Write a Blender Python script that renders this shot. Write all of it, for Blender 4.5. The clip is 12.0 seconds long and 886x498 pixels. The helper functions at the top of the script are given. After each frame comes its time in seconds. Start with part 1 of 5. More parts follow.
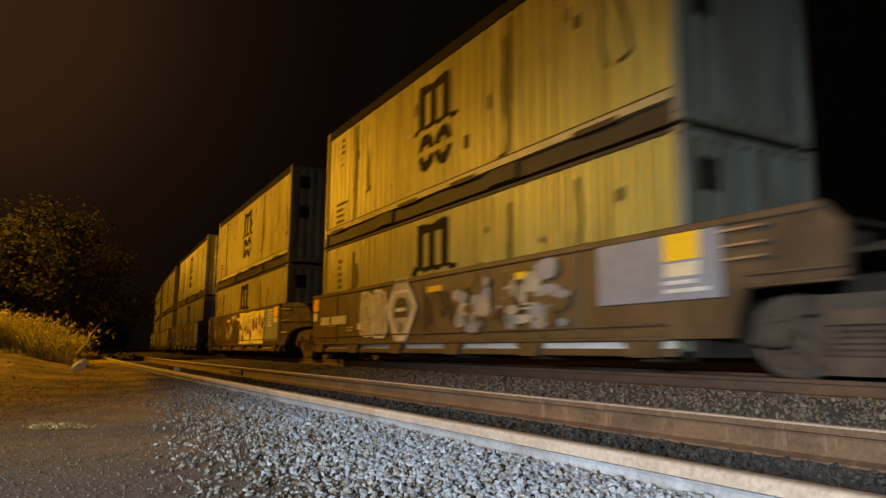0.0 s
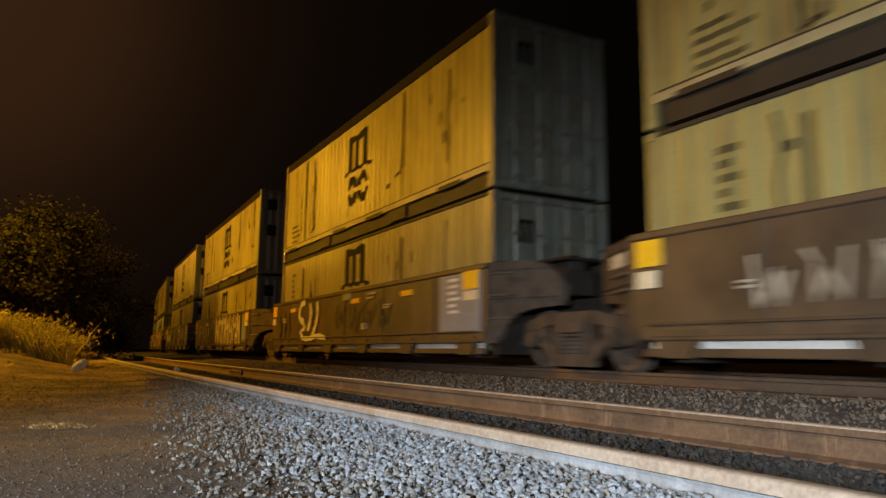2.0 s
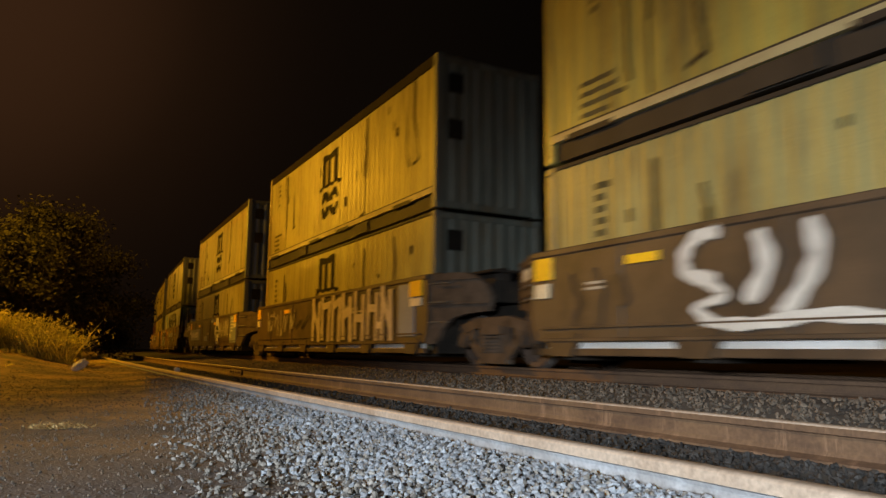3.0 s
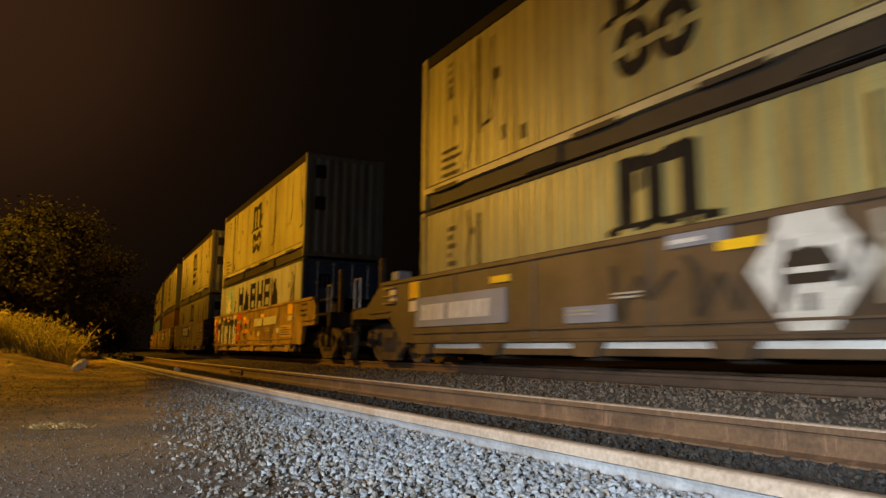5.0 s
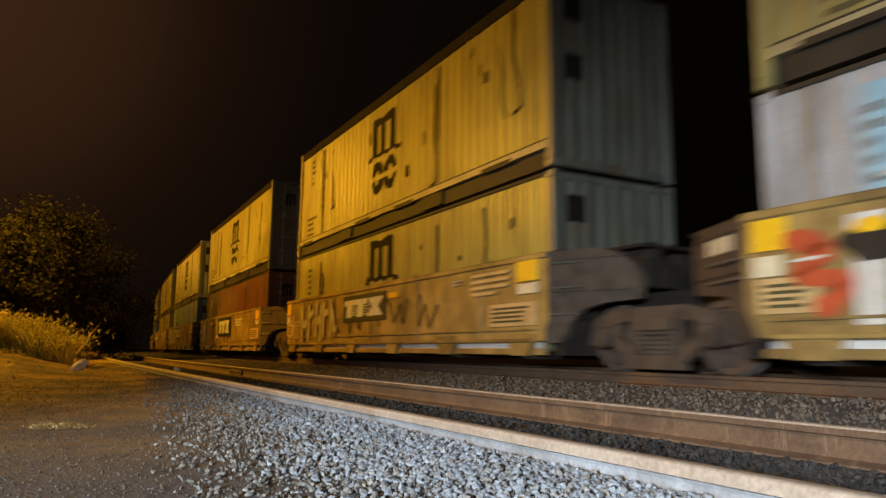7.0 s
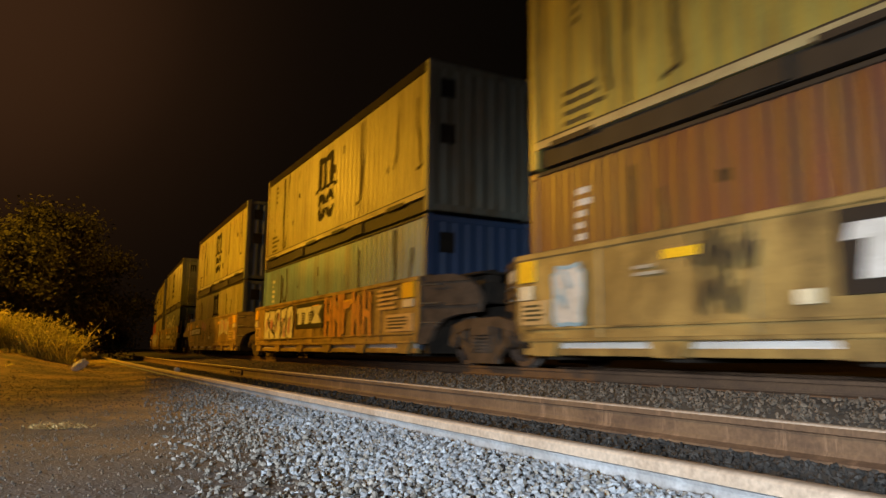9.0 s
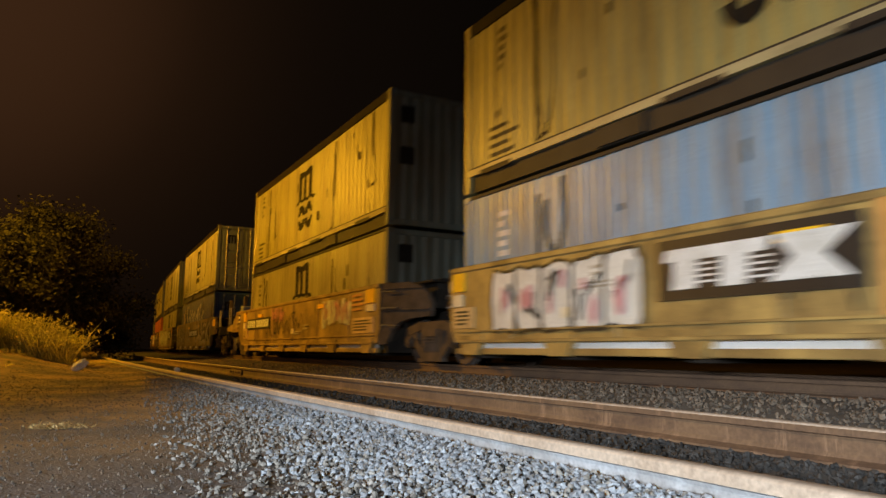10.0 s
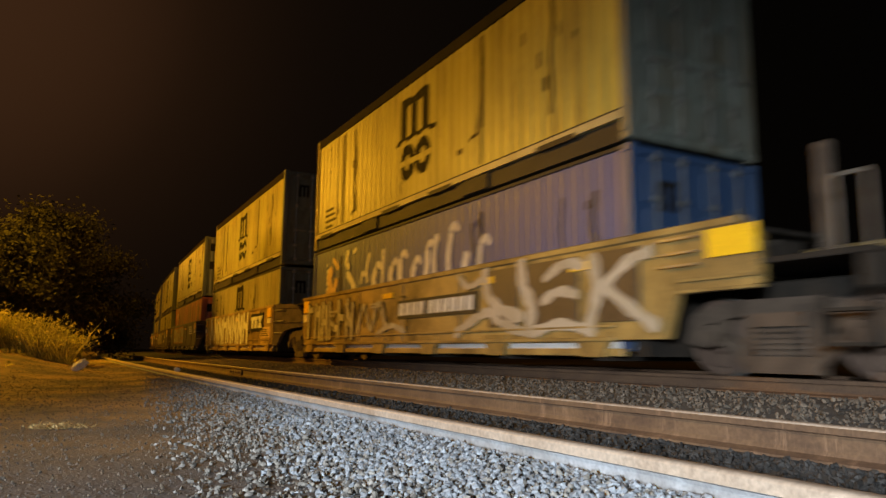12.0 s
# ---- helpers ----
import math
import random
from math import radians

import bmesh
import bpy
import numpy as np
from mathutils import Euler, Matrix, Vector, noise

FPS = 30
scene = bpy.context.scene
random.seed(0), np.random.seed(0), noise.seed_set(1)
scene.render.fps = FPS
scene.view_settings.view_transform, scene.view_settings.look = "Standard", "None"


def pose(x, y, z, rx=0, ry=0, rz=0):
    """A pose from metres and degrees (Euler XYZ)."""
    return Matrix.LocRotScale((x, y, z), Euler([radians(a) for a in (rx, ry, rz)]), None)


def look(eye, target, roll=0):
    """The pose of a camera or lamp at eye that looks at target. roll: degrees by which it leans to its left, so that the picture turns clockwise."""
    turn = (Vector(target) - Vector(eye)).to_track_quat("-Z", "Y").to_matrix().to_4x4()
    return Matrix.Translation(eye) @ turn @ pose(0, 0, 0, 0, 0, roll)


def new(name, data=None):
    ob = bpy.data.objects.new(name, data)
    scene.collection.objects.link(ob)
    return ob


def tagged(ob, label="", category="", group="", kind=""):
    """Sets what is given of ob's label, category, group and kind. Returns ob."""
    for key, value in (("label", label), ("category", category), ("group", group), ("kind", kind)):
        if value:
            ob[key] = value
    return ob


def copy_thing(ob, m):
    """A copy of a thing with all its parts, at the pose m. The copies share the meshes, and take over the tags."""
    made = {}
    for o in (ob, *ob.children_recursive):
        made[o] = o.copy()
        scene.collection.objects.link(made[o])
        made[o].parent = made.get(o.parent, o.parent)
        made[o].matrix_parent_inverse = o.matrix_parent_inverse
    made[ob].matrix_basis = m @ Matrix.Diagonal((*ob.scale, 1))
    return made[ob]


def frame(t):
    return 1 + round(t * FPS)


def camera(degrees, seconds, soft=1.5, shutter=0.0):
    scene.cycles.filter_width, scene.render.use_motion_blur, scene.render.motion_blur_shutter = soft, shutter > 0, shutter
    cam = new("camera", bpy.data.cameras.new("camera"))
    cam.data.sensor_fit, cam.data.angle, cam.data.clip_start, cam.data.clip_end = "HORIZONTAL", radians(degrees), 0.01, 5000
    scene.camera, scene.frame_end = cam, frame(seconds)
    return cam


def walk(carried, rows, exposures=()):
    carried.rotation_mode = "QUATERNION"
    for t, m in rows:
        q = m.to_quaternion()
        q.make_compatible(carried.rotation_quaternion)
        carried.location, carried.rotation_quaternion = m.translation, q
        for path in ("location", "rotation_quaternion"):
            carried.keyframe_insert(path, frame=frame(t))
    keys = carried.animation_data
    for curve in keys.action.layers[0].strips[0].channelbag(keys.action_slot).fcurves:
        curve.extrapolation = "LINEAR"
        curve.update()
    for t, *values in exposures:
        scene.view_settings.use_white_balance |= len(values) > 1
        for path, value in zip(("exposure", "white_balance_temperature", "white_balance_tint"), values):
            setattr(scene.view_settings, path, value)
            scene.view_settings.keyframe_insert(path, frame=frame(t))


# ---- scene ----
# A night freight train of double-stacked containers passing on a curve, seen from low beside the line.

# ---- camera: low beside the track, still ----
FOV = 64.64
cam = camera(FOV, 12.0, soft=1.5, shutter=0.45)
EYE = (0.0, 0.0, 0.338)
PITCH = 8.33
STAND = look(EYE, (0.0, math.cos(radians(PITCH)), EYE[2] + math.sin(radians(PITCH))), 0.57)
walk(cam, [(0.0, STAND), (12.0, STAND)], exposures=[(0.0, -0.14), (5.5, -0.08), (9.0, 0.06), (12.0, 0.06)])

# ---- world, lamps, exposure ----
world = bpy.data.worlds.new("night_sky")
scene.world = world
world.use_nodes = True
wt = world.node_tree
w_bg = wt.nodes["Background"]
w_tc = wt.nodes.new("ShaderNodeTexCoord")
w_dot = wt.nodes.new("ShaderNodeVectorMath")
w_dot.operation = "DOT_PRODUCT"
w_dot.inputs[1].default_value = Vector((-0.60, 0.74, 0.43)).normalized()
w_ramp = wt.nodes.new("ShaderNodeValToRGB")
w_ramp.color_ramp.interpolation = "B_SPLINE"
w_ramp.color_ramp.elements[0].position = 0.70
w_ramp.color_ramp.elements[0].color = (0.0010, 0.0008, 0.0006, 1)
w_ramp.color_ramp.elements[1].position = 1.0
w_ramp.color_ramp.elements[1].color = (0.046, 0.0190, 0.0078, 1)
mid = w_ramp.color_ramp.elements.new(0.88)
mid.color = (0.0040, 0.0024, 0.0014, 1)
mid = w_ramp.color_ramp.elements.new(0.955)
mid.color = (0.0075, 0.0037, 0.0018, 1)
wt.links.new(w_tc.outputs["Generated"], w_dot.inputs[0])
wt.links.new(w_dot.outputs["Value"], w_ramp.inputs["Fac"])
wt.links.new(w_ramp.outputs["Color"], w_bg.inputs["Color"])
w_bg.inputs["Strength"].default_value = 1.0


def lamp(name, place, watts, colour, size):
    data = bpy.data.lights.new(name, "POINT")
    data.energy, data.color, data.shadow_soft_size = watts, colour, size
    ob = new(name, data)
    ob.location = place
    return ob


# two sodium street lamps beside the lot, an unseen cool fill lamp added far behind, and the headlight of a vehicle
# parked behind the camera
lamp("sodium_street_lamp_light", (-19.5, 19.0, 8.6), 11200, (1.0, 0.46, 0.018), 0.25)
lamp("sodium_street_lamp_light", (-46.0, 58.0, 11.0), 11500, (1.0, 0.45, 0.02), 0.25)
beam = bpy.data.lights.new("headlight_beam", "SPOT")
beam.energy, beam.color, beam.shadow_soft_size = 11300, (0.84, 0.94, 1.03), 0.7
beam.spot_size, beam.spot_blend = radians(54), 1.0
new("headlight_beam", beam).matrix_world = look((-4.0, -8.0, 1.7), (2.2, 4.0, -1.1))
lamp("cool_fill_light", (-4.0, -45.0, 10.0), 4900, (0.86, 0.95, 1.06), 0.4)
scene.view_settings.exposure = 0.0

# ---- the curve of the line: arc length runs away from the viewer ----
X0, PHI, BEND = 8.70, -0.5308, 0.00147
SPEED = 13.57
NEAR_RAILS = (4.32, 5.82)      # lateral places of the empty track's rails, from the train's centre line
RAIL_TOP_TRAIN, RAIL_TOP_NEAR = 0.10, 0.023


def on_line(s, off=0.0, z=0.0):
    """A place on the curve; off is towards the viewer's side."""
    a = PHI + BEND * s
    x = X0 + (math.cos(PHI) - math.cos(a)) / BEND
    y = (math.sin(a) - math.sin(PHI)) / BEND
    return Vector((x - math.cos(a) * off, y + math.sin(a) * off, z))


def train_pose(s, z=0.0, half=6.1):
    """The pose of a vehicle whose middle is at s; its x axis points along the travel, towards smaller s."""
    a, b = on_line(s + half), on_line(s - half)
    d = b - a
    m = (a + b) / 2
    return Matrix.Translation((m.x, m.y, z)) @ Matrix.Rotation(math.atan2(d.y, d.x), 4, "Z")


# ---- materials ----
def material(name, base, rough=0.6, metal=0.0, second=None, scale=4.0, stretch=(1, 1, 1), bump=0.0, grain=60.0,
             mix=(0.4, 0.65), island=0.0, dirt=None, spec=0.5, vary=False):
    """A node material: two colours mixed by a large noise, a fine grain, bump, and an optional dirt colour."""
    m = bpy.data.materials.new(name)
    m.use_nodes = True
    t = m.node_tree
    b = t.nodes["Principled BSDF"]
    b.inputs["Roughness"].default_value, b.inputs["Metallic"].default_value = rough, metal
    b.inputs["Specular IOR Level"].default_value = spec
    tc = t.nodes.new("ShaderNodeTexCoord")
    spot = tc.outputs["Object"]
    if vary:
        # each copy wears its own pattern
        info = t.nodes.new("ShaderNodeObjectInfo")
        shift = t.nodes.new("ShaderNodeVectorMath")
        shift.operation = "MULTIPLY_ADD"
        shift.inputs[1].default_value = (61.0, 17.0, 23.0)
        t.links.new(info.outputs["Random"], shift.inputs[0])
        t.links.new(tc.outputs["Object"], shift.inputs[2])
        spot = shift.outputs["Vector"]
    mp = t.nodes.new("ShaderNodeMapping")
    mp.inputs["Scale"].default_value = stretch
    t.links.new(spot, mp.inputs["Vector"])
    n1 = t.nodes.new("ShaderNodeTexNoise")
    n1.inputs["Scale"].default_value, n1.inputs["Detail"].default_value = scale, 5
    n1.inputs["Roughness"].default_value = 0.65
    t.links.new(mp.outputs["Vector"], n1.inputs["Vector"])
    r1 = t.nodes.new("ShaderNodeValToRGB")
    r1.color_ramp.elements[0].position, r1.color_ramp.elements[1].position = mix
    r1.color_ramp.elements[0].color = (*base, 1)
    r1.color_ramp.elements[1].color = (*(second or [c * 0.72 for c in base]), 1)
    t.links.new(n1.outputs["Fac"], r1.inputs["Fac"])
    out = r1.outputs["Color"]
    n2 = t.nodes.new("ShaderNodeTexNoise")
    n2.inputs["Scale"].default_value, n2.inputs["Detail"].default_value = grain, 3
    t.links.new(tc.outputs["Object"], n2.inputs["Vector"])
    g = t.nodes.new("ShaderNodeMapRange")
    g.inputs["From Min"].default_value, g.inputs["From Max"].default_value = 0.3, 0.7
    g.inputs["To Min"].default_value, g.inputs["To Max"].default_value = 0.78, 1.15
    t.links.new(n2.outputs["Fac"], g.inputs["Value"])
    mul = t.nodes.new("ShaderNodeVectorMath")
    mul.operation = "SCALE"
    t.links.new(out, mul.inputs[0])
    t.links.new(g.outputs["Result"], mul.inputs["Scale"])
    out = mul.outputs["Vector"]
    if dirt:
        n3 = t.nodes.new("ShaderNodeTexNoise")
        n3.inputs["Scale"].default_value, n3.inputs["Detail"].default_value = dirt[1], 6
        n3.inputs["Roughness"].default_value = 0.75
        mp2 = t.nodes.new("ShaderNodeMapping")
        mp2.inputs["Scale"].default_value = dirt[2]
        mp2.inputs["Location"].default_value = (3.7, 1.1, 5.3)
        t.links.new(spot, mp2.inputs["Vector"])
        t.links.new(mp2.outputs["Vector"], n3.inputs["Vector"])
        r3 = t.nodes.new("ShaderNodeMapRange")
        r3.inputs["From Min"].default_value, r3.inputs["From Max"].default_value = dirt[3]
        t.links.new(n3.outputs["Fac"], r3.inputs["Value"])
        mx = t.nodes.new("ShaderNodeMix")
        mx.data_type = "RGBA"
        t.links.new(r3.outputs["Result"], mx.inputs["Factor"])
        t.links.new(out, mx.inputs[6])
        mx.inputs[7].default_value = (*dirt[0], 1)
        out = mx.outputs[2]
    if island:
        geo = t.nodes.new("ShaderNodeNewGeometry")
        rr = t.nodes.new("ShaderNodeMapRange")
        rr.inputs["To Min"].default_value, rr.inputs["To Max"].default_value = 1 - island, 1 + island
        t.links.new(geo.outputs["Random Per Island"], rr.inputs["Value"])
        m2 = t.nodes.new("ShaderNodeVectorMath")
        m2.operation = "SCALE"
        t.links.new(out, m2.inputs[0])
        t.links.new(rr.outputs["Result"], m2.inputs["Scale"])
        out = m2.outputs["Vector"]
    t.links.new(out, b.inputs["Base Color"])
    if bump:
        bp = t.nodes.new("ShaderNodeBump")
        bp.inputs["Strength"].default_value, bp.inputs["Distance"].default_value = bump, 0.01
        t.links.new(n2.outputs["Fac"], bp.inputs["Height"])
        t.links.new(bp.outputs["Normal"], b.inputs["Normal"])
    return m


RUST = ((0.105, 0.07, 0.03), 1.0, (1.3, 1.3, 0.28), (0.46, 0.76))
GRIME = ((0.07, 0.05, 0.03), 1.0, (1.6, 1.6, 0.5), (0.48, 0.8))
M = {
    "yellow": material("ochre_container_paint", (0.42, 0.365, 0.085), 0.4, 0, (0.26, 0.225, 0.055), 1.1, (2.8, 2.8, 0.22), 0.05, mix=(0.36, 0.72), dirt=RUST, vary=True),
    "yellow_pale": material("pale_ochre_container_paint", (0.365, 0.32, 0.12), 0.42, 0, (0.24, 0.21, 0.08), 1.0, (2.2, 2.2, 0.22), 0.05, mix=(0.36, 0.72), dirt=RUST, vary=True),
    "lip": material("pale_worn_lip_paint", (0.44, 0.38, 0.20), 0.5, 0, (0.30, 0.25, 0.13), 1.5, (1, 1, 1), 0.05),
    "flange": material("pale_flange", (0.80, 0.77, 0.73), 0.45, 0.0, (0.60, 0.56, 0.50), 1.5, (1, 1, 1), 0.05),
    # grey-green copy of the ochre paint: forward ends' shade put into the colour
    "dull_end": material("shaded_ochre_end_paint", (0.135, 0.15, 0.125), 0.45, 0, (0.08, 0.088, 0.074), 1.4, (2.5, 2.5, 0.4), 0.05, dirt=RUST, vary=True),
    "grey_paint": material("light_grey_container_paint", (0.46, 0.475, 0.50), 0.5, 0, (0.35, 0.36, 0.375), 1.4, (2.5, 2.5, 0.3), 0.05, dirt=RUST, vary=True),
    "blue_pale": material("pale_blue_container_paint", (0.15, 0.29, 0.45), 0.4, 0, (0.21, 0.32, 0.43), 1.1, (1.6, 1.6, 0.3), 0.05, dirt=RUST, vary=True),
    "blue_dark": material("violet_blue_container_paint", (0.06, 0.078, 0.20), 0.5, 0, (0.085, 0.095, 0.20), 1.4, (2.5, 2.5, 0.3), 0.05),
    # forward ends of three boxes, darker than their side walls
    "blue_end": material("dark_blue_end_paint", (0.024, 0.052, 0.12), 0.45, 0, (0.035, 0.06, 0.11), 1.4, (2.5, 2.5, 0.3), 0.05),
    "rust_red": material("brown_red_container_paint", (0.17, 0.055, 0.026), 0.42, 0, (0.10, 0.035, 0.018), 1.4, (3.5, 3.5, 0.2), 0.05, dirt=RUST, vary=True),
    "orange": material("orange_container_paint", (0.55, 0.13, 0.03), 0.5, 0, (0.42, 0.10, 0.03), 1.4, (2.5, 2.5, 0.3), 0.05, dirt=RUST),
    "rail_brown": material("dark_brown_container_rail", (0.034, 0.025, 0.016), 0.7, 0, (0.022, 0.016, 0.011), 2.0, (1, 1, 1), 0.08, dirt=((0.14, 0.09, 0.03), 0.9, (1, 1, 1), (0.62, 0.85))),
    # near black: the shade along the inset top rail is put into this colour
    "roof_edge": material("shaded_top_rail_paint", (0.010, 0.008, 0.006), 0.85, 0, (0.020, 0.014, 0.008), 2.0, spec=0.15),
    "faint": material("faded_dark_stencil", (0.085, 0.068, 0.028), 0.8, 0, (0.13, 0.11, 0.045), 3.0, spec=0.2),
    "stone_lot": material("brown_lot_grit", (0.15, 0.115, 0.08), 0.9, 0, (0.08, 0.065, 0.05), 9.0, island=0.4),
    "steel": material("galvanised_lock_steel", (0.35, 0.34, 0.31), 0.4, 0.7, (0.25, 0.22, 0.18), 6),
    "seal": material("dark_rubber_seal", (0.03, 0.03, 0.03), 0.8),
    "mark": material("worn_black_marking", (0.010, 0.008, 0.006), 0.8, 0, (0.028, 0.021, 0.012), 3.0, mix=(0.5, 0.8), spec=0.2),
    "smear": material("dark_scrape_stain", (0.030, 0.021, 0.011), 0.8, 0, (0.075, 0.054, 0.022), 3.0, spec=0.2),
    "white": material("white_lettering_paint", (0.72, 0.72, 0.70), 0.5, 0, (0.55, 0.54, 0.50), 5.0),
    "sky_blue": material("light_blue_sign_paint", (0.30, 0.50, 0.62), 0.5, 0, (0.24, 0.42, 0.52), 3.0),
    "car_brown": material("brown_wagon_paint", (0.105, 0.066, 0.037), 0.55, 0, (0.045, 0.030, 0.020), 1.5, (1, 1, 0.7), 0.1, dirt=GRIME, vary=True),
    "car_yellow": material("faded_yellow_wagon_paint", (0.45, 0.30, 0.095), 0.5, 0, (0.23, 0.15, 0.052), 1.1, (1, 1, 0.8), 0.1, mix=(0.38, 0.6), dirt=((0.065, 0.042, 0.022), 0.9, (1.1, 1.1, 0.7), (0.48, 0.70)), vary=True),
    "grime": material("black_grimy_steel", (0.020, 0.017, 0.014), 0.85, 0.0, (0.038, 0.029, 0.021), 3.0, bump=0.2, spec=0.2),
    "truck": material("dusty_brown_truck_iron", (0.105, 0.076, 0.054), 0.8, 0.0, (0.058, 0.042, 0.031), 3.0, bump=0.25, spec=0.25),
    "wheel": material("rusted_wheel_iron", (0.10, 0.065, 0.045), 0.75, 0.0, (0.08, 0.05, 0.035), 5.0, bump=0.1),
    "tread": material("polished_wheel_tread", (0.26, 0.24, 0.22), 0.5, 0.6),
    "panel_grey": material("blue_grey_patch_paint", (0.25, 0.27, 0.32), 0.5, 0, (0.20, 0.22, 0.26), 1.5, dirt=((0.12, 0.10, 0.08), 1.2, (1, 1, 0.6), (0.6, 0.85))),
    "black": material("black_panel_paint", (0.016, 0.015, 0.015), 0.5),
    "reflector": material("yellow_reflector_tape", (0.95, 0.58, 0.02), 0.35, 0, (0.85, 0.48, 0.02), 9.0),
    "reflector_white": material("cream_reflector_tape", (0.85, 0.74, 0.50), 0.35),
    "tan": material("tan_data_panel_paint", (0.66, 0.45, 0.20), 0.55, 0, (0.50, 0.33, 0.14), 2.0),
    "tan_pale": material("pale_tan_spray_paint", (0.52, 0.44, 0.33), 0.6, 0, (0.40, 0.33, 0.23), 2.5),
    "g_cream": material("cream_spray_paint", (0.78, 0.76, 0.36), 0.6, 0, (0.70, 0.62, 0.25), 2.0),
    "g_purple": material("purple_spray_paint", (0.22, 0.03, 0.20), 0.6),
    "g_white": material("white_spray_paint", (0.70, 0.68, 0.62), 0.6, 0, (0.56, 0.53, 0.47), 2.5),
    "g_pale": material("pale_thin_spray_paint", (0.46, 0.41, 0.32), 0.65, 0, (0.31, 0.26, 0.18), 2.5),
    "g_blue": material("blue_spray_paint", (0.05, 0.10, 0.42), 0.6, 0, (0.22, 0.26, 0.55), 3.0),
    "g_red": material("red_spray_paint", (0.55, 0.09, 0.03), 0.6),
    "g_orange": material("orange_spray_paint", (0.66, 0.30, 0.07), 0.6),
    "g_black": material("black_spray_paint", (0.02, 0.018, 0.016), 0.6),
    "g_pink": material("pink_spray_paint", (0.62, 0.28, 0.30), 0.6),
    "rail_rust": material("rusty_rail_steel", (0.155, 0.09, 0.048), 0.75, 0.0, (0.095, 0.054, 0.032), 2.6, (1, 1, 2.5), 0.2, grain=45, dirt=((0.34, 0.20, 0.115), 3.0, (2.5, 2.5, 0.4), (0.55, 0.75))),
    "rail_dust": material("pale_dusty_rail_side", (0.38, 0.39, 0.41), 0.8, 0, (0.24, 0.23, 0.22), 3.0, (1, 1, 1), 0.1),
    "rail_old": material("dark_rusty_rail_steel", (0.13, 0.075, 0.042), 0.75, 0.0, (0.09, 0.052, 0.032), 2.6, (1, 1, 2.5), 0.2, grain=45),
    "rail_head": material("worn_rail_head_steel", (0.51, 0.41, 0.32), 0.6, 0.1, (0.40, 0.30, 0.22), 3.0, (1, 1, 1), 0.05),
    "stone_light": material("pale_crushed_stone", (0.33, 0.355, 0.39), 0.85, 0, (0.26, 0.275, 0.30), 9.0, island=0.24, bump=0.25, grain=120),
    "stone_grey": material("dull_grey_crushed_stone", (0.255, 0.235, 0.21), 0.85, 0, (0.16, 0.145, 0.125), 9.0, island=0.5, bump=0.25, grain=120),
    "stone_mid": material("grey_brown_crushed_stone", (0.16, 0.122, 0.088), 0.85, 0, (0.075, 0.06, 0.045), 9.0, island=0.5, bump=0.25, grain=120),
    # oily stone, its colour also holding the near rail's shadow
    "stone_dark": material("oily_shaded_crushed_stone", (0.046, 0.041, 0.037), 0.8, 0, (0.026, 0.023, 0.021), 9.0, island=0.55, bump=0.25, grain=120),
    "ground": material("dark_gravel_lot", (0.25, 0.195, 0.13), 0.9, 0, (0.115, 0.10, 0.082), 1.6, bump=0.9, grain=55, dirt=((0.62, 0.39, 0.15), 0.95, (1, 1, 1), (0.42, 0.70))),
    "ballast_bed": material("ballast_bed_dust", (0.15, 0.145, 0.14), 0.95, 0, (0.09, 0.085, 0.08), 3.0, bump=1.0, grain=24),
    "pale_bed": material("pale_stone_dust", (0.30, 0.31, 0.325), 0.95, 0, (0.22, 0.225, 0.235), 3.0, bump=1.0, grain=30),
    "grass": material("dry_weed_stalks", (0.66, 0.56, 0.15), 0.8, 0, (0.42, 0.40, 0.10), 1.5, island=0.5),
    "straw": material("dry_straw", (0.78, 0.56, 0.24), 0.85, 0, (0.62, 0.43, 0.17), 6.0, island=0.35),
    "leaf": material("dark_green_leaves", (0.042, 0.038, 0.012), 0.7, 0, (0.028, 0.028, 0.010), 1.0, island=0.5),
    "bark": material("grey_brown_bark", (0.10, 0.08, 0.06), 0.9, 0, (0.06, 0.05, 0.04), 5.0, bump=0.5),
    "bag": material("white_plastic_bag", (0.93, 0.92, 0.91), 0.6, 0, (0.78, 0.76, 0.73), 6.0),
}



def let_light_through(m, share):
    """Thin plant matter passes part of the light."""
    t = m.node_tree
    b, out = t.nodes["Principled BSDF"], t.nodes["Material Output"]
    tr = t.nodes.new("ShaderNodeBsdfTranslucent")
    t.links.new(b.inputs["Base Color"].links[0].from_socket, tr.inputs["Color"])
    mx = t.nodes.new("ShaderNodeMixShader")
    mx.inputs["Fac"].default_value = share
    t.links.new(b.outputs["BSDF"], mx.inputs[1])
    t.links.new(tr.outputs["BSDF"], mx.inputs[2])
    t.links.new(mx.outputs["Shader"], out.inputs["Surface"])


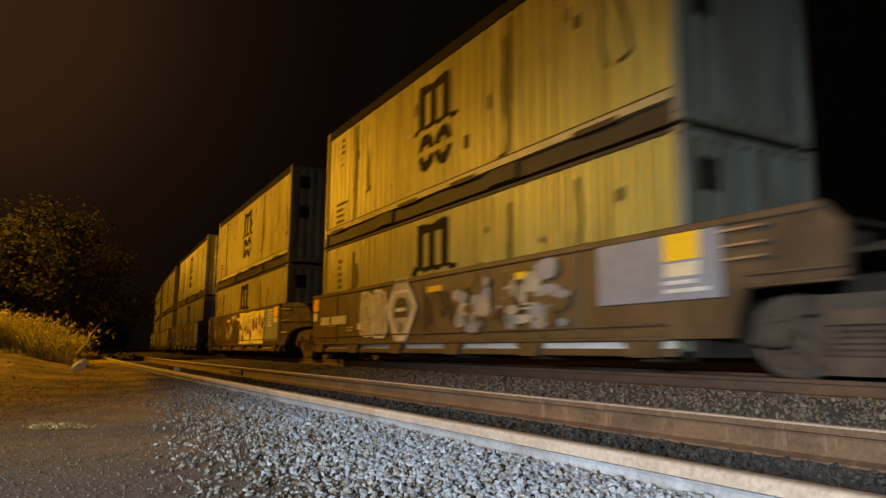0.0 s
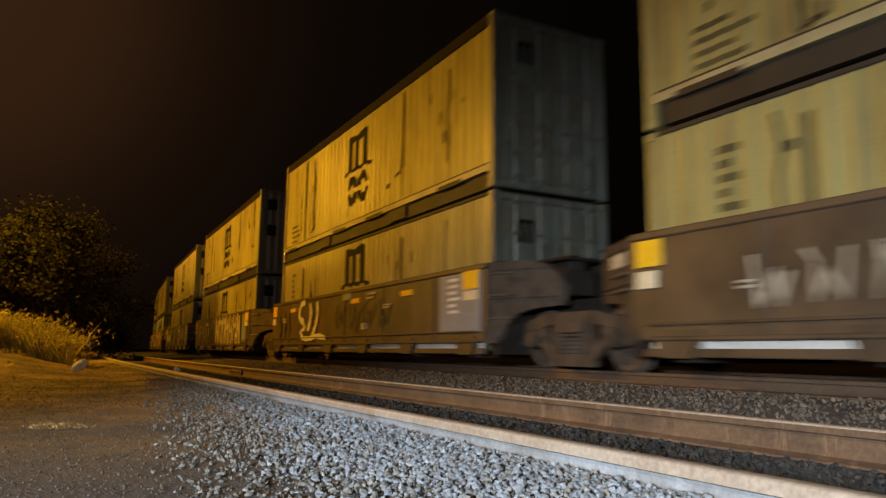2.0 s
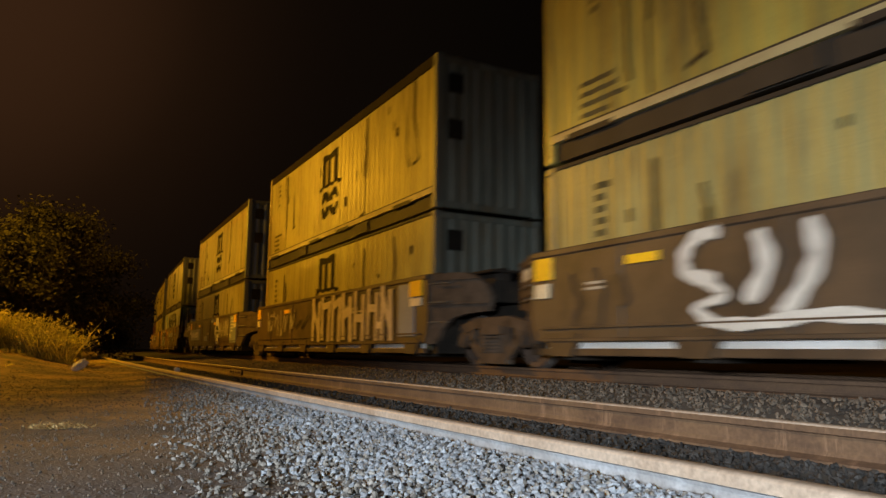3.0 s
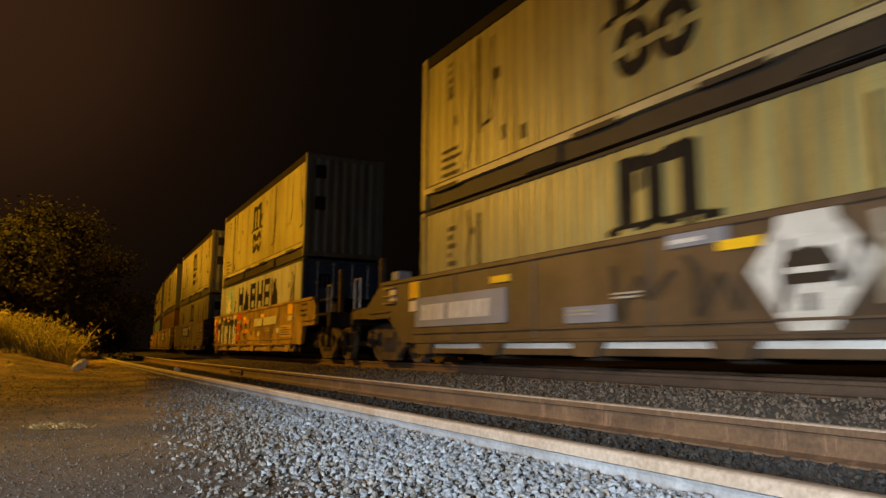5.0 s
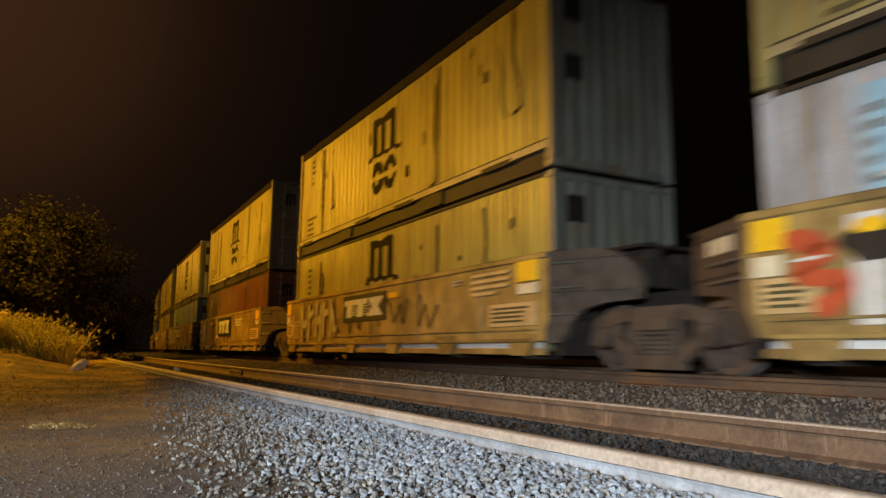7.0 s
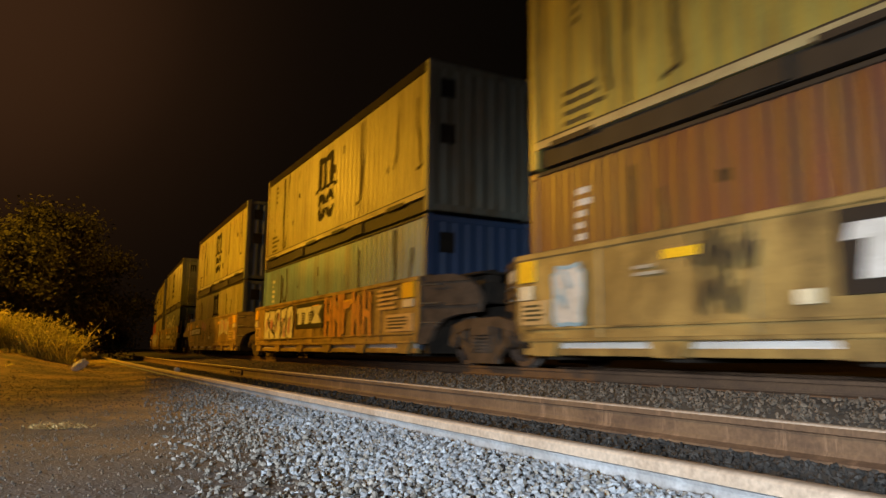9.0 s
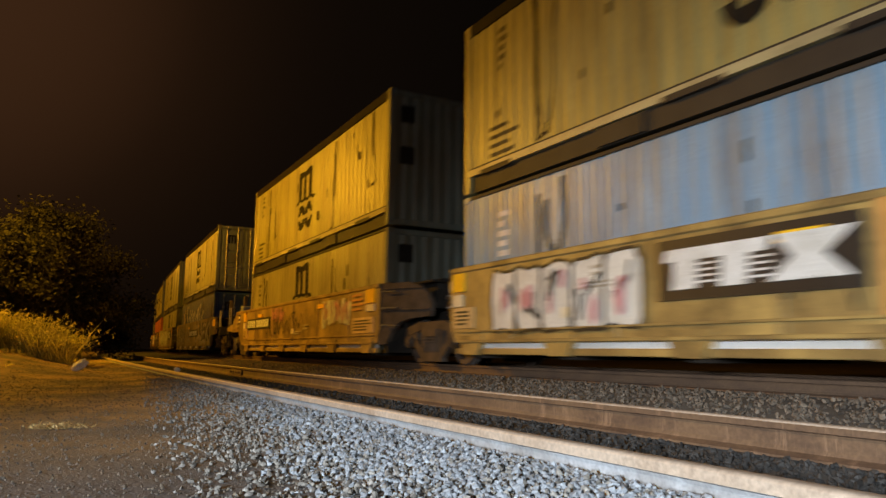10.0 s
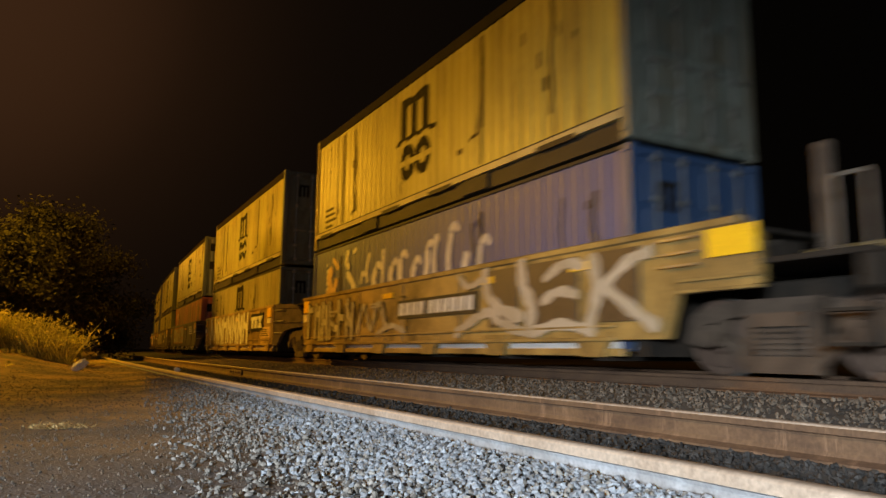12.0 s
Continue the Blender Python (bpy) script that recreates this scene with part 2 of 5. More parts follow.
def darker_near(m, colour):
    """A darker colour on the near part of the lot, with a ragged edge towards the dirt."""
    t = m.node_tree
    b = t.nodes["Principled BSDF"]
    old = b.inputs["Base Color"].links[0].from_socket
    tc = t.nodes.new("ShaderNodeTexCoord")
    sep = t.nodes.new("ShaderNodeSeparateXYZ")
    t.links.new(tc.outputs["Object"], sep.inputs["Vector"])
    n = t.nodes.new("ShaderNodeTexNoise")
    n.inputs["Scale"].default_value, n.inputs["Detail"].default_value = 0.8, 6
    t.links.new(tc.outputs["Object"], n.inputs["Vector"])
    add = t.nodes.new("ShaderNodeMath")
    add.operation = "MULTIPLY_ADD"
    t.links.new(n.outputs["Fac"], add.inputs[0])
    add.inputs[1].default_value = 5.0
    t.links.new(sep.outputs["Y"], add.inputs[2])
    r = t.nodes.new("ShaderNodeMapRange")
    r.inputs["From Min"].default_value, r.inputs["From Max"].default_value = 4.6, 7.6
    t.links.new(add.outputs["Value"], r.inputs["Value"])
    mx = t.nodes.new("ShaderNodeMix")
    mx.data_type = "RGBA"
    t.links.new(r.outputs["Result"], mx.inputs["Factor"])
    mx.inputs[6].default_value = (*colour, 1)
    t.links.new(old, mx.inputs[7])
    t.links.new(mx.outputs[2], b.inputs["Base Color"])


darker_near(M["ground"], (0.112, 0.106, 0.108))
let_light_through(M["grass"], 0.45)
let_light_through(M["leaf"], 0.3)

# ---- mesh helpers ----
def mesh_object(name, bm, mats, parent=None, label="", smooth=False):
    me = bpy.data.meshes.new(name)
    bm.to_mesh(me)
    bm.free()
    for m in (mats if isinstance(mats, (list, tuple)) else [mats]):
        me.materials.append(m)
    if smooth:
        me.polygons.foreach_set("use_smooth", [True] * len(me.polygons))
    ob = new(name, me)
    if parent:
        ob.parent = parent
    if label:
        tagged(ob, label)
    return ob


def part(name, bm, mat, parent, label="", smooth=False):
    return mesh_object(name, bm, mat, parent, label, smooth)


def box(bm, x0, x1, y0, y1, z0, z1, mi=0):
    v = [bm.verts.new((x, y, z)) for x in (x0, x1) for y in (y0, y1) for z in (z0, z1)]
    for f in ((0, 1, 3, 2), (4, 6, 7, 5), (0, 4, 5, 1), (2, 3, 7, 6), (0, 2, 6, 4), (1, 5, 7, 3)):
        bm.faces.new([v[i] for i in f]).material_index = mi
    return v


def bevel(bm, w, seg=1):
    bmesh.ops.bevel(bm, geom=bm.edges[:], offset=w, segments=seg, affect="EDGES", profile=0.5)
    return bm


def one_box(x0, x1, y0, y1, z0, z1, w=0.0):
    bm = bmesh.new()
    box(bm, x0, x1, y0, y1, z0, z1)
    if w:
        bevel(bm, w)
    return bm


def hexa(bm, a, b, mi=0):
    """A solid between two four-cornered faces."""
    va, vb = [bm.verts.new(p) for p in a], [bm.verts.new(p) for p in b]
    bm.faces.new(va[::-1]).material_index = mi
    bm.faces.new(vb).material_index = mi
    for i in range(4):
        j = (i + 1) % 4
        bm.faces.new((va[i], va[j], vb[j], vb[i])).material_index = mi


def tube(bm, a, b, r, n=8, r2=None, mi=0):
    a, b = Vector(a), Vector(b)
    q = (b - a).to_track_quat("Z", "Y")
    ra, rb = [], []
    for i in range(n):
        c = Vector((math.cos(2 * math.pi * i / n), math.sin(2 * math.pi * i / n), 0))
        ra.append(bm.verts.new(a + q @ (c * r)))
        rb.append(bm.verts.new(b + q @ (c * (r if r2 is None else r2))))
    for i in range(n):
        j = (i + 1) % n
        bm.faces.new((ra[i], ra[j], rb[j], rb[i])).material_index = mi
    bm.faces.new(ra[::-1]).material_index = mi
    bm.faces.new(rb).material_index = mi


def empty(name, label, category, group=""):
    return tagged(new(name), label, category, group)


def stones(name, places, sizes, mat, label, seed, flat=0.75):
    """Many broken stones in one mesh."""
    rng = np.random.default_rng(seed)
    g = (1 + 5 ** 0.5) / 2
    ico = np.array([(-1, g, 0), (1, g, 0), (-1, -g, 0), (1, -g, 0), (0, -1, g), (0, 1, g), (0, -1, -g), (0, 1, -g), (g, 0, -1), (g, 0, 1), (-g, 0, -1), (-g, 0, 1)]) / 1.9
    tri = np.array([(0, 11, 5), (0, 5, 1), (0, 1, 7), (0, 7, 10), (0, 10, 11), (1, 5, 9), (5, 11, 4), (11, 10, 2), (10, 7, 6), (7, 1, 8), (3, 9, 4), (3, 4, 2), (3, 2, 6), (3, 6, 8), (3, 8, 9), (4, 9, 5), (2, 4, 11), (6, 2, 10), (8, 6, 7), (9, 8, 1)])
    n = len(places)
    v = ico[None] * rng.uniform(0.62, 1.12, (n, 12, 1)) * rng.uniform([0.75, 0.5, 0.4], [1.25, 0.95, 0.8], (n, 3))[:, None]
    q = rng.normal(size=(n, 4))
    q[:, 1:3] *= flat
    q /= np.linalg.norm(q, axis=1)[:, None]
    w, x, y, z = q.T
    r = np.stack([1 - 2 * (y * y + z * z), 2 * (x * y - w * z), 2 * (x * z + w * y), 2 * (x * y + w * z), 1 - 2 * (x * x + z * z), 2 * (y * z - w * x), 2 * (x * z - w * y), 2 * (y * z + w * x), 1 - 2 * (x * x + y * y)], -1).reshape(n, 3, 3)
    v = np.einsum("nij,nkj->nki", r, v) * np.asarray(sizes)[:, None, None] * 0.5 + np.asarray(places)[:, None]
    faces = (tri[None] + (np.arange(n) * 12)[:, None, None]).reshape(-1, 3)
    me = bpy.data.meshes.new(name)
    me.from_pydata(v.reshape(-1, 3).tolist(), [], faces.tolist())
    me.materials.append(mat)
    return tagged(new(name, me), label, "gravel", kind="stuff")


# ---- ground: one sheet, shaped across the line ----
BED = [(-420, -0.9), (-60, -0.8), (-6, -0.75), (-4.2, -0.65), (-2.2, -0.09), (-0.85, -0.08), (-0.6, -0.06), (0, -0.055), (0.6, -0.06), (0.85, -0.075),
       (1.7, -0.09), (2.6, -0.13), (3.4, -0.14), (4.0, -0.13), (4.25, -0.145), (4.4, -0.165), (5.07, -0.15), (5.74, -0.155), (5.86, -0.058),
       (6.2, -0.056), (6.6, -0.085), (7.0, -0.10), (7.6, -0.11), (9, -0.12), (12, -0.12), (16, -0.1), (30, -0.1), (60, -0.1), (420, -0.1)]


def bed_height(o):
    for (a, za), (b, zb) in zip(BED, BED[1:]):
        if a <= o <= b:
            return za + (zb - za) * (o - a) / (b - a)
    return -0.1


def mound(s, o):
    """The weedy bank beside the lot."""
    return 0.5 * math.exp(-((s - 22.5) / 5.5) ** 2) * min(1, max(0, (o - 6.6) / 2.2)) * min(1, max(0.25, (14.0 - o) / 3.0))


def ground_height(s, o):
    wave = 0.012 * noise.noise(Vector((s * 0.9, o * 0.9, 0))) + 0.006 * noise.noise(Vector((s * 3, o * 3, 4)))
    return bed_height(o) + mound(s, o) + wave


def line_coords(x, y):
    """Arc length and lateral place of a spot on the ground."""
    cx, cy = X0 + math.cos(PHI) / BEND, -math.sin(PHI) / BEND
    r = math.hypot(cx - x, y - cy)
    return (math.atan2(y - cy, cx - x) - PHI) / BEND, r - 1 / BEND


def spaced(a, b, step):
    n = max(1, round((b - a) / step))
    return [a + (b - a) * i / n for i in range(n)]


def make_ground():
    ss = spaced(-420, -40, 40) + spaced(-40, 0, 3) + spaced(0, 14, 0.22) + spaced(14, 40, 0.6) + spaced(40, 120, 4) + spaced(120, 900, 40) + [900]
    oo = sorted(set([o for o, _ in BED] + spaced(-2.2, 4.2, 0.35) + spaced(5.9, 12, 0.22) + spaced(12, 24, 0.6) + spaced(24, 60, 4) + spaced(60, 420, 60)))
    bm = bmesh.new()
    grid = [[bm.verts.new(on_line(s, o, ground_height(s, o))) for o in oo] for s in ss]
    for i in range(len(ss) - 1):
        for j in range(len(oo) - 1):
            f = bm.faces.new((grid[i][j], grid[i][j + 1], grid[i + 1][j + 1], grid[i + 1][j]))
            o = (oo[j] + oo[j + 1]) / 2
            f.material_index = 2 if 5.84 < o < 6.62 - max(0.0, ss[i] - 5.0) * 0.17 else 1 if -3.5 < o < 5.85 else 0
            f.smooth = True
    bmesh.ops.recalc_face_normals(bm, faces=bm.faces[:])
    ob = mesh_object("ground", bm, [M["ground"], M["ballast_bed"], M["pale_bed"]])
    return tagged(ob, "dark gravel lot and ballast bed beside the tracks", "ground", kind="structure")


make_ground()

# ---- rails ----
RAIL_SHAPE = [(-0.070, -0.172), (0.070, -0.172), (0.070, -0.160), (0.018, -0.142), (0.009, -0.120), (0.009, -0.060), (0.014, -0.048), (0.036, -0.040),
              (0.037, -0.010), (0.031, -0.002), (0.012, 0.0), (-0.012, 0.0), (-0.031, -0.002), (-0.037, -0.010), (-0.036, -0.040), (-0.014, -0.048),
              (-0.009, -0.060), (-0.009, -0.120), (-0.018, -0.142), (-0.070, -0.160)]


def rail(off, top, parent, start, end, side, head, bright):
    """One rail swept along the curve; bright: the profile edges that wheels keep bare."""
    ss = spaced(start, 60, 0.8) + spaced(60, end, 3) + [end]
    bm = bmesh.new()
    rows = []
    for s in ss:
        rows.append([bm.verts.new(on_line(s, off + dy, top + dz)) for dy, dz in RAIL_SHAPE])
    n = len(RAIL_SHAPE)
    for a, b in zip(rows, rows[1:]):
        for i in range(n):
            j = (i + 1) % n
            f = bm.faces.new((a[i], a[j], b[j], b[i]))
            f.material_index = 1 if i in bright else 0
            f.smooth = 8 <= i <= 12
    bm.faces.new(rows[0][::-1])
    bm.faces.new(rows[-1])
    bmesh.ops.recalc_face_normals(bm, faces=bm.faces[:])
    return part("rail", bm, [M[side], M[head]], parent)


train_track = empty("railway_track", "rusty steel rails under the passing train", "railway track")
tagged(train_track, kind="structure")
near_track = empty("railway_track", "empty track of rusty rails with worn pale heads", "railway track")
tagged(near_track, kind="structure")
for o in (-0.7525, 0.7525):
    rail(o, RAIL_TOP_TRAIN, train_track, -40, 240, "rail_old", "rail_rust", (9, 10, 11))
rail(NEAR_RAILS[0], RAIL_TOP_NEAR, near_track, -12, 240, "rail_rust", "rail_head", (8, 9, 10, 11, 12))
rail(NEAR_RAILS[1], RAIL_TOP_NEAR, near_track, -12, 240, "rail_dust", "rail_head", (7, 8, 9, 10, 11, 12, 13))


def joint_bar(s, off, top, parent):
    """A bolted fishplate on the side of a rail."""
    bm = bmesh.new()
    a, b = on_line(s - 0.45, off + 0.024, top - 0.1), on_line(s + 0.45, off + 0.024, top - 0.1)
    d = (b - a).normalized()
    n = Vector((-d.y, d.x, 0)) if on_line(s, 1).x < on_line(s, 0).x else Vector((d.y, -d.x, 0))
    hexa(bm, [a + Vector((0, 0, -0.045)), a + n * 0.02 + Vector((0, 0, -0.04)), a + n * 0.014 + Vector((0, 0, 0.045)), a + Vector((0, 0, 0.05))],
         [b + Vector((0, 0, -0.045)), b + n * 0.02 + Vector((0, 0, -0.04)), b + n * 0.014 + Vector((0, 0, 0.045)), b + Vector((0, 0, 0.05))])
    for k in range(4):
        c = a.lerp(b, (k + 0.5) / 4)
        tube(bm, c, c + n * 0.045, 0.016, 6)
    bmesh.ops.recalc_face_normals(bm, faces=bm.faces[:])
    part("joint_bar", bm, M["rail_rust"], parent, "bolted joint bar on the rail web")


joint_bar(17.6, NEAR_RAILS[0], RAIL_TOP_NEAR, near_track)


# ---- crushed stone ----
def scatter(count, s_range, o_range, size, seed, bury=0.25, power=1.0, test=None):
    rng = np.random.default_rng(seed)
    places, sizes = [], []
    for _ in range(count):
        s = s_range[0] + (s_range[1] - s_range[0]) * rng.random() ** power
        o = rng.uniform(*o_range)
        if test and not test(s, o, rng):
            continue
        d = size[0] + (size[1] - size[0]) * rng.random() ** 1.5
        if any(abs(o - r) < 0.085 + (d * 0.2) for r in (-0.7525, 0.7525)):
            continue
        if any(abs(o - r) < 0.05 + d * 0.3 for r in NEAR_RAILS):
            continue
        p = on_line(s, o, ground_height(s, o) + d * (0.5 - bury) * rng.uniform(0.4, 1.3))
        places.append(p)
        sizes.append(d)
    return np.array(places), np.array(sizes)


def shoulder(s, o, rng):
    """How far the pale ballast reaches: its edge closes in on the rail further along, thinning out."""
    edge = 6.30 - max(0.0, s - 5.6) * 0.20 + 0.25 * noise.noise(Vector((s * 1.1, o * 1.1, 9)))
    return rng.random() < 1.0 - max(0.0, o - edge) / 0.75


def foot(s, o, rng):
    return rng.random() < 1.0 - max(0.0, o - (6.75 - max(0.0, s - 6.0) * 0.11)) / 0.5


def lot(s, o, rng):
    return rng.random() < min(1.0, max(0.15, (o - 6.2) / 0.6))


stones("pale_ballast", *scatter(66000, (0.5, 13), (5.87, 7.2), (0.014, 0.044), 11, bury=0.40, power=1.25, test=shoulder), M["stone_light"], "pale crushed stone ballast beside the near rail", 1, 0.42)
stones("shoulder_gravel", *scatter(30000, (5.0, 18), (5.88, 7.5), (0.008, 0.032), 17, power=1.2, test=foot), M["stone_grey"], "dull grey gravel along the foot of the ballast", 7)
stones("shoulder_gravel", *scatter(22000, (6.0, 26), (5.88, 7.9), (0.004, 0.017), 12, power=1.3), M["stone_lot"], "dull brown gravel spilling from the shoulder", 2)
stones("track_ballast", *scatter(24000, (0.0, 30), (4.36, 5.79), (0.02, 0.055), 13, power=1.5), M["stone_dark"], "dark oily stones between the rails", 3)
stones("track_ballast", *scatter(24000, (-2, 40), (0.84, 4.28), (0.03, 0.07), 14, power=1.4), M["stone_mid"], "grey brown ballast stones between the tracks", 4)
stones("loose_gravel", *scatter(26000, (4.4, 15), (6.3, 10.0), (0.002, 0.0062), 15, bury=0.45, power=1.5, test=lot), M["stone_lot"], "small loose stones on the gravel lot", 5)
stones("loose_gravel", *scatter(700, (4.6, 14), (6.5, 9.5), (0.0025, 0.006), 16, power=1.4), M["stone_light"], "pale stray stones on the gravel lot", 6)


# ---- weeds, tree, litter ----
def blades(name, count, place, height, width, mat, label, category, seed, lean=0.35, heads=0.35):
    rng = np.random.default_rng(seed)
    verts, faces = [], []
    for _ in range(count):
        p = place(rng)
        if p is None:
            continue
        h = height * rng.uniform(0.35, 1.0) * (1.0 + 0.55 * noise.noise(p * 0.9))
        a = rng.uniform(0, 2 * math.pi)
        side = Vector((math.cos(a), math.sin(a), 0)) * width * rng.uniform(0.6, 1.4)
        tip = Vector((rng.normal() * lean, rng.normal() * lean, 1)) * h
        k = len(verts)
        verts += [p - side, p + side, p + tip * 0.55 - side * 0.8 + Vector((0, 0, h * 0.06)), p + tip * 0.55 + side * 0.8 + Vector((0, 0, h * 0.06)), p + tip]
        faces += [(k, k + 1, k + 3, k + 2), (k + 2, k + 3, k + 4)]
        if rng.random() < heads:
            c = p + tip * rng.uniform(0.6, 1.0)
            for _ in range(4):
                e = Vector(rng.normal(size=3)) * 0.03
                f = Vector(rng.normal(size=3)) * 0.022
                k = len(verts)
                verts += [c + e, c + e + f, c + e * 0.4 + f * 1.4, c + e * 0.2]
                faces.append((k, k + 1, k + 2, k + 3))
    me = bpy.data.meshes.new(name)
    me.from_pydata([tuple(v) for v in verts], [], faces)
    me.materials.append(mat)
    return tagged(new(name, me), label, category, kind="stuff")


def weed_place(rng):
    s, o = rng.normal(22.0, 4.0), 7.0 + abs(rng.normal(0, 3.0))
    if rng.random() > 0.15 + 2.0 * mound(s, o):
        return None
    p = on_line(s, o, ground_height(s, o) - 0.02)
    if -10.0 < p.x < -6.2 and abs(p.y - 13.5 + (p.x + 7.0) * 0.45) < 0.8:
        return None
    return p if p.y > 13.7 + 0.5 * noise.noise(Vector((p.x, 0, 3))) else None


def edge_place(rng):
    s, o = rng.uniform(15, 34), rng.normal(7.8, 1.3)
    if o < 6.5 or noise.noise(Vector((s * 0.5, o * 0.5, 2))) < 0.12:
        return None
    p = on_line(s, o, ground_height(s, o) - 0.01)
    return p if p.y > 11.0 and (p - Vector((-7.2, 13.3, 0))).length > 1.0 else None


blades("weeds", 34000, weed_place, 0.84, 0.008, M["grass"], "tall dry weeds on the bank beside the lot", "weeds", 21, 0.5, 0.75)
blades("grass", 2600, edge_place, 0.12, 0.005, M["grass"], "short dry grass at the edge of the lot", "grass", 22, 0.6)


def straw_place(rng):
    p = Vector((-2.14 + rng.normal() * 0.065, 4.0 + rng.normal() * 0.022, 0))
    return Vector((p.x, p.y, -0.115 + rng.uniform(0, 0.02)))


blades("straw", 700, straw_place, 0.028, 0.003, M["straw"], "flattened patch of dry straw on the gravel", "straw", 23, 2.2, 0.0)


def make_tree(base, height, spread, seed, count):
    rng = np.random.default_rng(seed)
    root = empty("tree", "dark leafy tree at the edge of the lamplight", "tree")
    root.location = base
    bm = bmesh.new()
    tube(bm, (0, 0, -0.2), (0.1, 0.05, height * 0.35), 0.16, 8, 0.11)
    tube(bm, (0.1, 0.05, height * 0.35), (0.0, 0.1, height * 0.8), 0.11, 7, 0.035)
    tips = []
    for k in range(24):
        z = height * rng.uniform(0.08, 0.78)
        a = rng.uniform(0, 2 * math.pi)
        r = spread * rng.uniform(0.5, 1.0) * (1.15 - 0.6 * z / height)
        e = Vector((math.cos(a) * r, math.sin(a) * r, z + rng.uniform(-0.3, 0.9)))
        tube(bm, (0.05, 0.05, z), e, 0.05, 5, 0.012)
        tips += [e, Vector((0.05, 0.05, z)).lerp(e, 0.65)]
    tips.append(Vector((0, 0.1, height * 0.9)))
    part("trunk", bm, M["bark"], root)
    verts, faces = [], []
    for _ in range(count):
        c = tips[rng.integers(len(tips))] + Vector(rng.normal(size=3) * (0.42, 0.42, 0.36))
        u = Vector(rng.normal(size=3)).normalized() * rng.uniform(0.045, 0.11)
        w = u.orthogonal().normalized() * u.length * 0.55
        k = len(verts)
        verts += [c - u, c + w, c + u, c - w]
        faces.append((k, k + 1, k + 2, k + 3))
    me = bpy.data.meshes.new("crown")
    me.from_pydata([tuple(v) for v in verts], [], faces)
    me.materials.append(M["leaf"])
    crown = new("crown", me)
    crown.parent = root
    return root


make_tree((-15.6, 26.5, -0.1), 5.9, 2.1, 31, 30000)
make_tree((-16.0, 22.5, -0.1), 4.0, 1.7, 32, 24000)
make_tree((-17.0, 33.0, -0.1), 6.4, 2.6, 33, 26000)


def make_bag():
    bm = bmesh.new()
    bmesh.ops.create_icosphere(bm, subdivisions=3, radius=0.125)
    for v in bm.verts:
        k = 1 + 0.45 * noise.noise(v.co * 9) + 0.25 * noise.noise(v.co * 21)
        v.co = Vector((v.co.x * 1.15 * k, v.co.y * 0.8 * k, max(-0.07, v.co.z * 0.42 * k)))
    ob = mesh_object("plastic_bag", bm, M["bag"])
    ob.matrix_world = pose(-6.22, 12.2, ground_height(*line_coords(-6.22, 12.2)) + 0.10, 50, -30, 0)
    return tagged(ob, "crumpled white plastic bag lying by the weeds", "litter")


let_light_through(M["bag"], 0.15)
make_bag()


def make_scrap(place, size, seed, label):
    bm = bmesh.new()
    bmesh.ops.create_icosphere(bm, subdivisions=2, radius=size)
    for v in bm.verts:
        k = 1 + 1.1 * noise.noise(v.co * (2.2 / size) + Vector((seed, 0, 0)))
        v.co = Vector((v.co.x * k, v.co.y * k * 0.6, v.co.z * k * 0.8))
    ob = mesh_object("paper_scrap", bm, M["bag"])
    ob.location = place
    return tagged(ob, label, "litter")


make_scrap(on_line(14.8, 5.82, 0.045), 0.042, 3, "crumpled white paper scrap lying on the rail")


# ---- containers: x along the travel, origin on the floor's middle, viewer's side is -y ----
LENGTH, HALF = 12.192, 1.235
PITCH_C, DEEP = 0.278, 0.021


def wave(x):
    """Depth of the pressed wall at x."""
    k = (x / PITCH_C) % 1.0
    if k < 0.26:
        return 0.0
    if k < 0.50:
        return DEEP * (k - 0.26) / 0.24
    if k < 0.76:
        return DEEP
    return DEEP * (1.0 - k) / 0.24


def breaks(x0, x1):
    xs = [x0, x1]
    for k in range(math.floor(x0 / PITCH_C) - 1, math.ceil(x1 / PITCH_C) + 1):
        for q in (0.0, 0.26, 0.50, 0.76):
            x = (k + q) * PITCH_C
            if x0 + 1e-4 < x < x1 - 1e-4:
                xs.append(x)
    return sorted(xs)


def pressed_wall(bm, x0, x1, z0, z1, face, inward):
    """A corrugated sheet with thickness; face is the outer plane, inward the direction (sign) of depth."""
    rows = []
    for x in breaks(x0, x1):
        y = face + inward * wave(x)
        rows.append([bm.verts.new((x, y, z0)), bm.verts.new((x, y, z1)), bm.verts.new((x, face + inward * 0.055, z1)), bm.verts.new((x, face + inward * 0.055, z0))])
    for a, b in zip(rows, rows[1:]):
        for i in range(4):
            bm.faces.new((a[i], a[(i + 1) % 4], b[(i + 1) % 4], b[i]))
    bm.faces.new(rows[0][::-1])
    bm.faces.new(rows[-1])
    bmesh.ops.recalc_face_normals(bm, faces=bm.faces[:])


def on_wall(bm, x0, x1, low, high, face=-HALF + 0.02, proud=0.004, mi=0):
    """A painted patch that follows the pressed wall; low and high give its lower and upper edge at x."""
    xs = breaks(x0, x1)
    fine = []
    for a, b in zip(xs, xs[1:]):
        n = max(1, math.ceil((b - a) / 0.035))
        fine += [a + (b - a) * i / n for i in range(n)]
    fine.append(x1)
    prev = None
    for x in fine:
        y = face + wave(x) - proud
        l, h = low(x), high(x)
        cur = (bm.verts.new((x, y, l)), bm.verts.new((x, y, max(h, l + 0.002))))
        if prev:
            bm.faces.new((prev[0], cur[0], cur[1], prev[1])).material_index = mi
        prev = cur


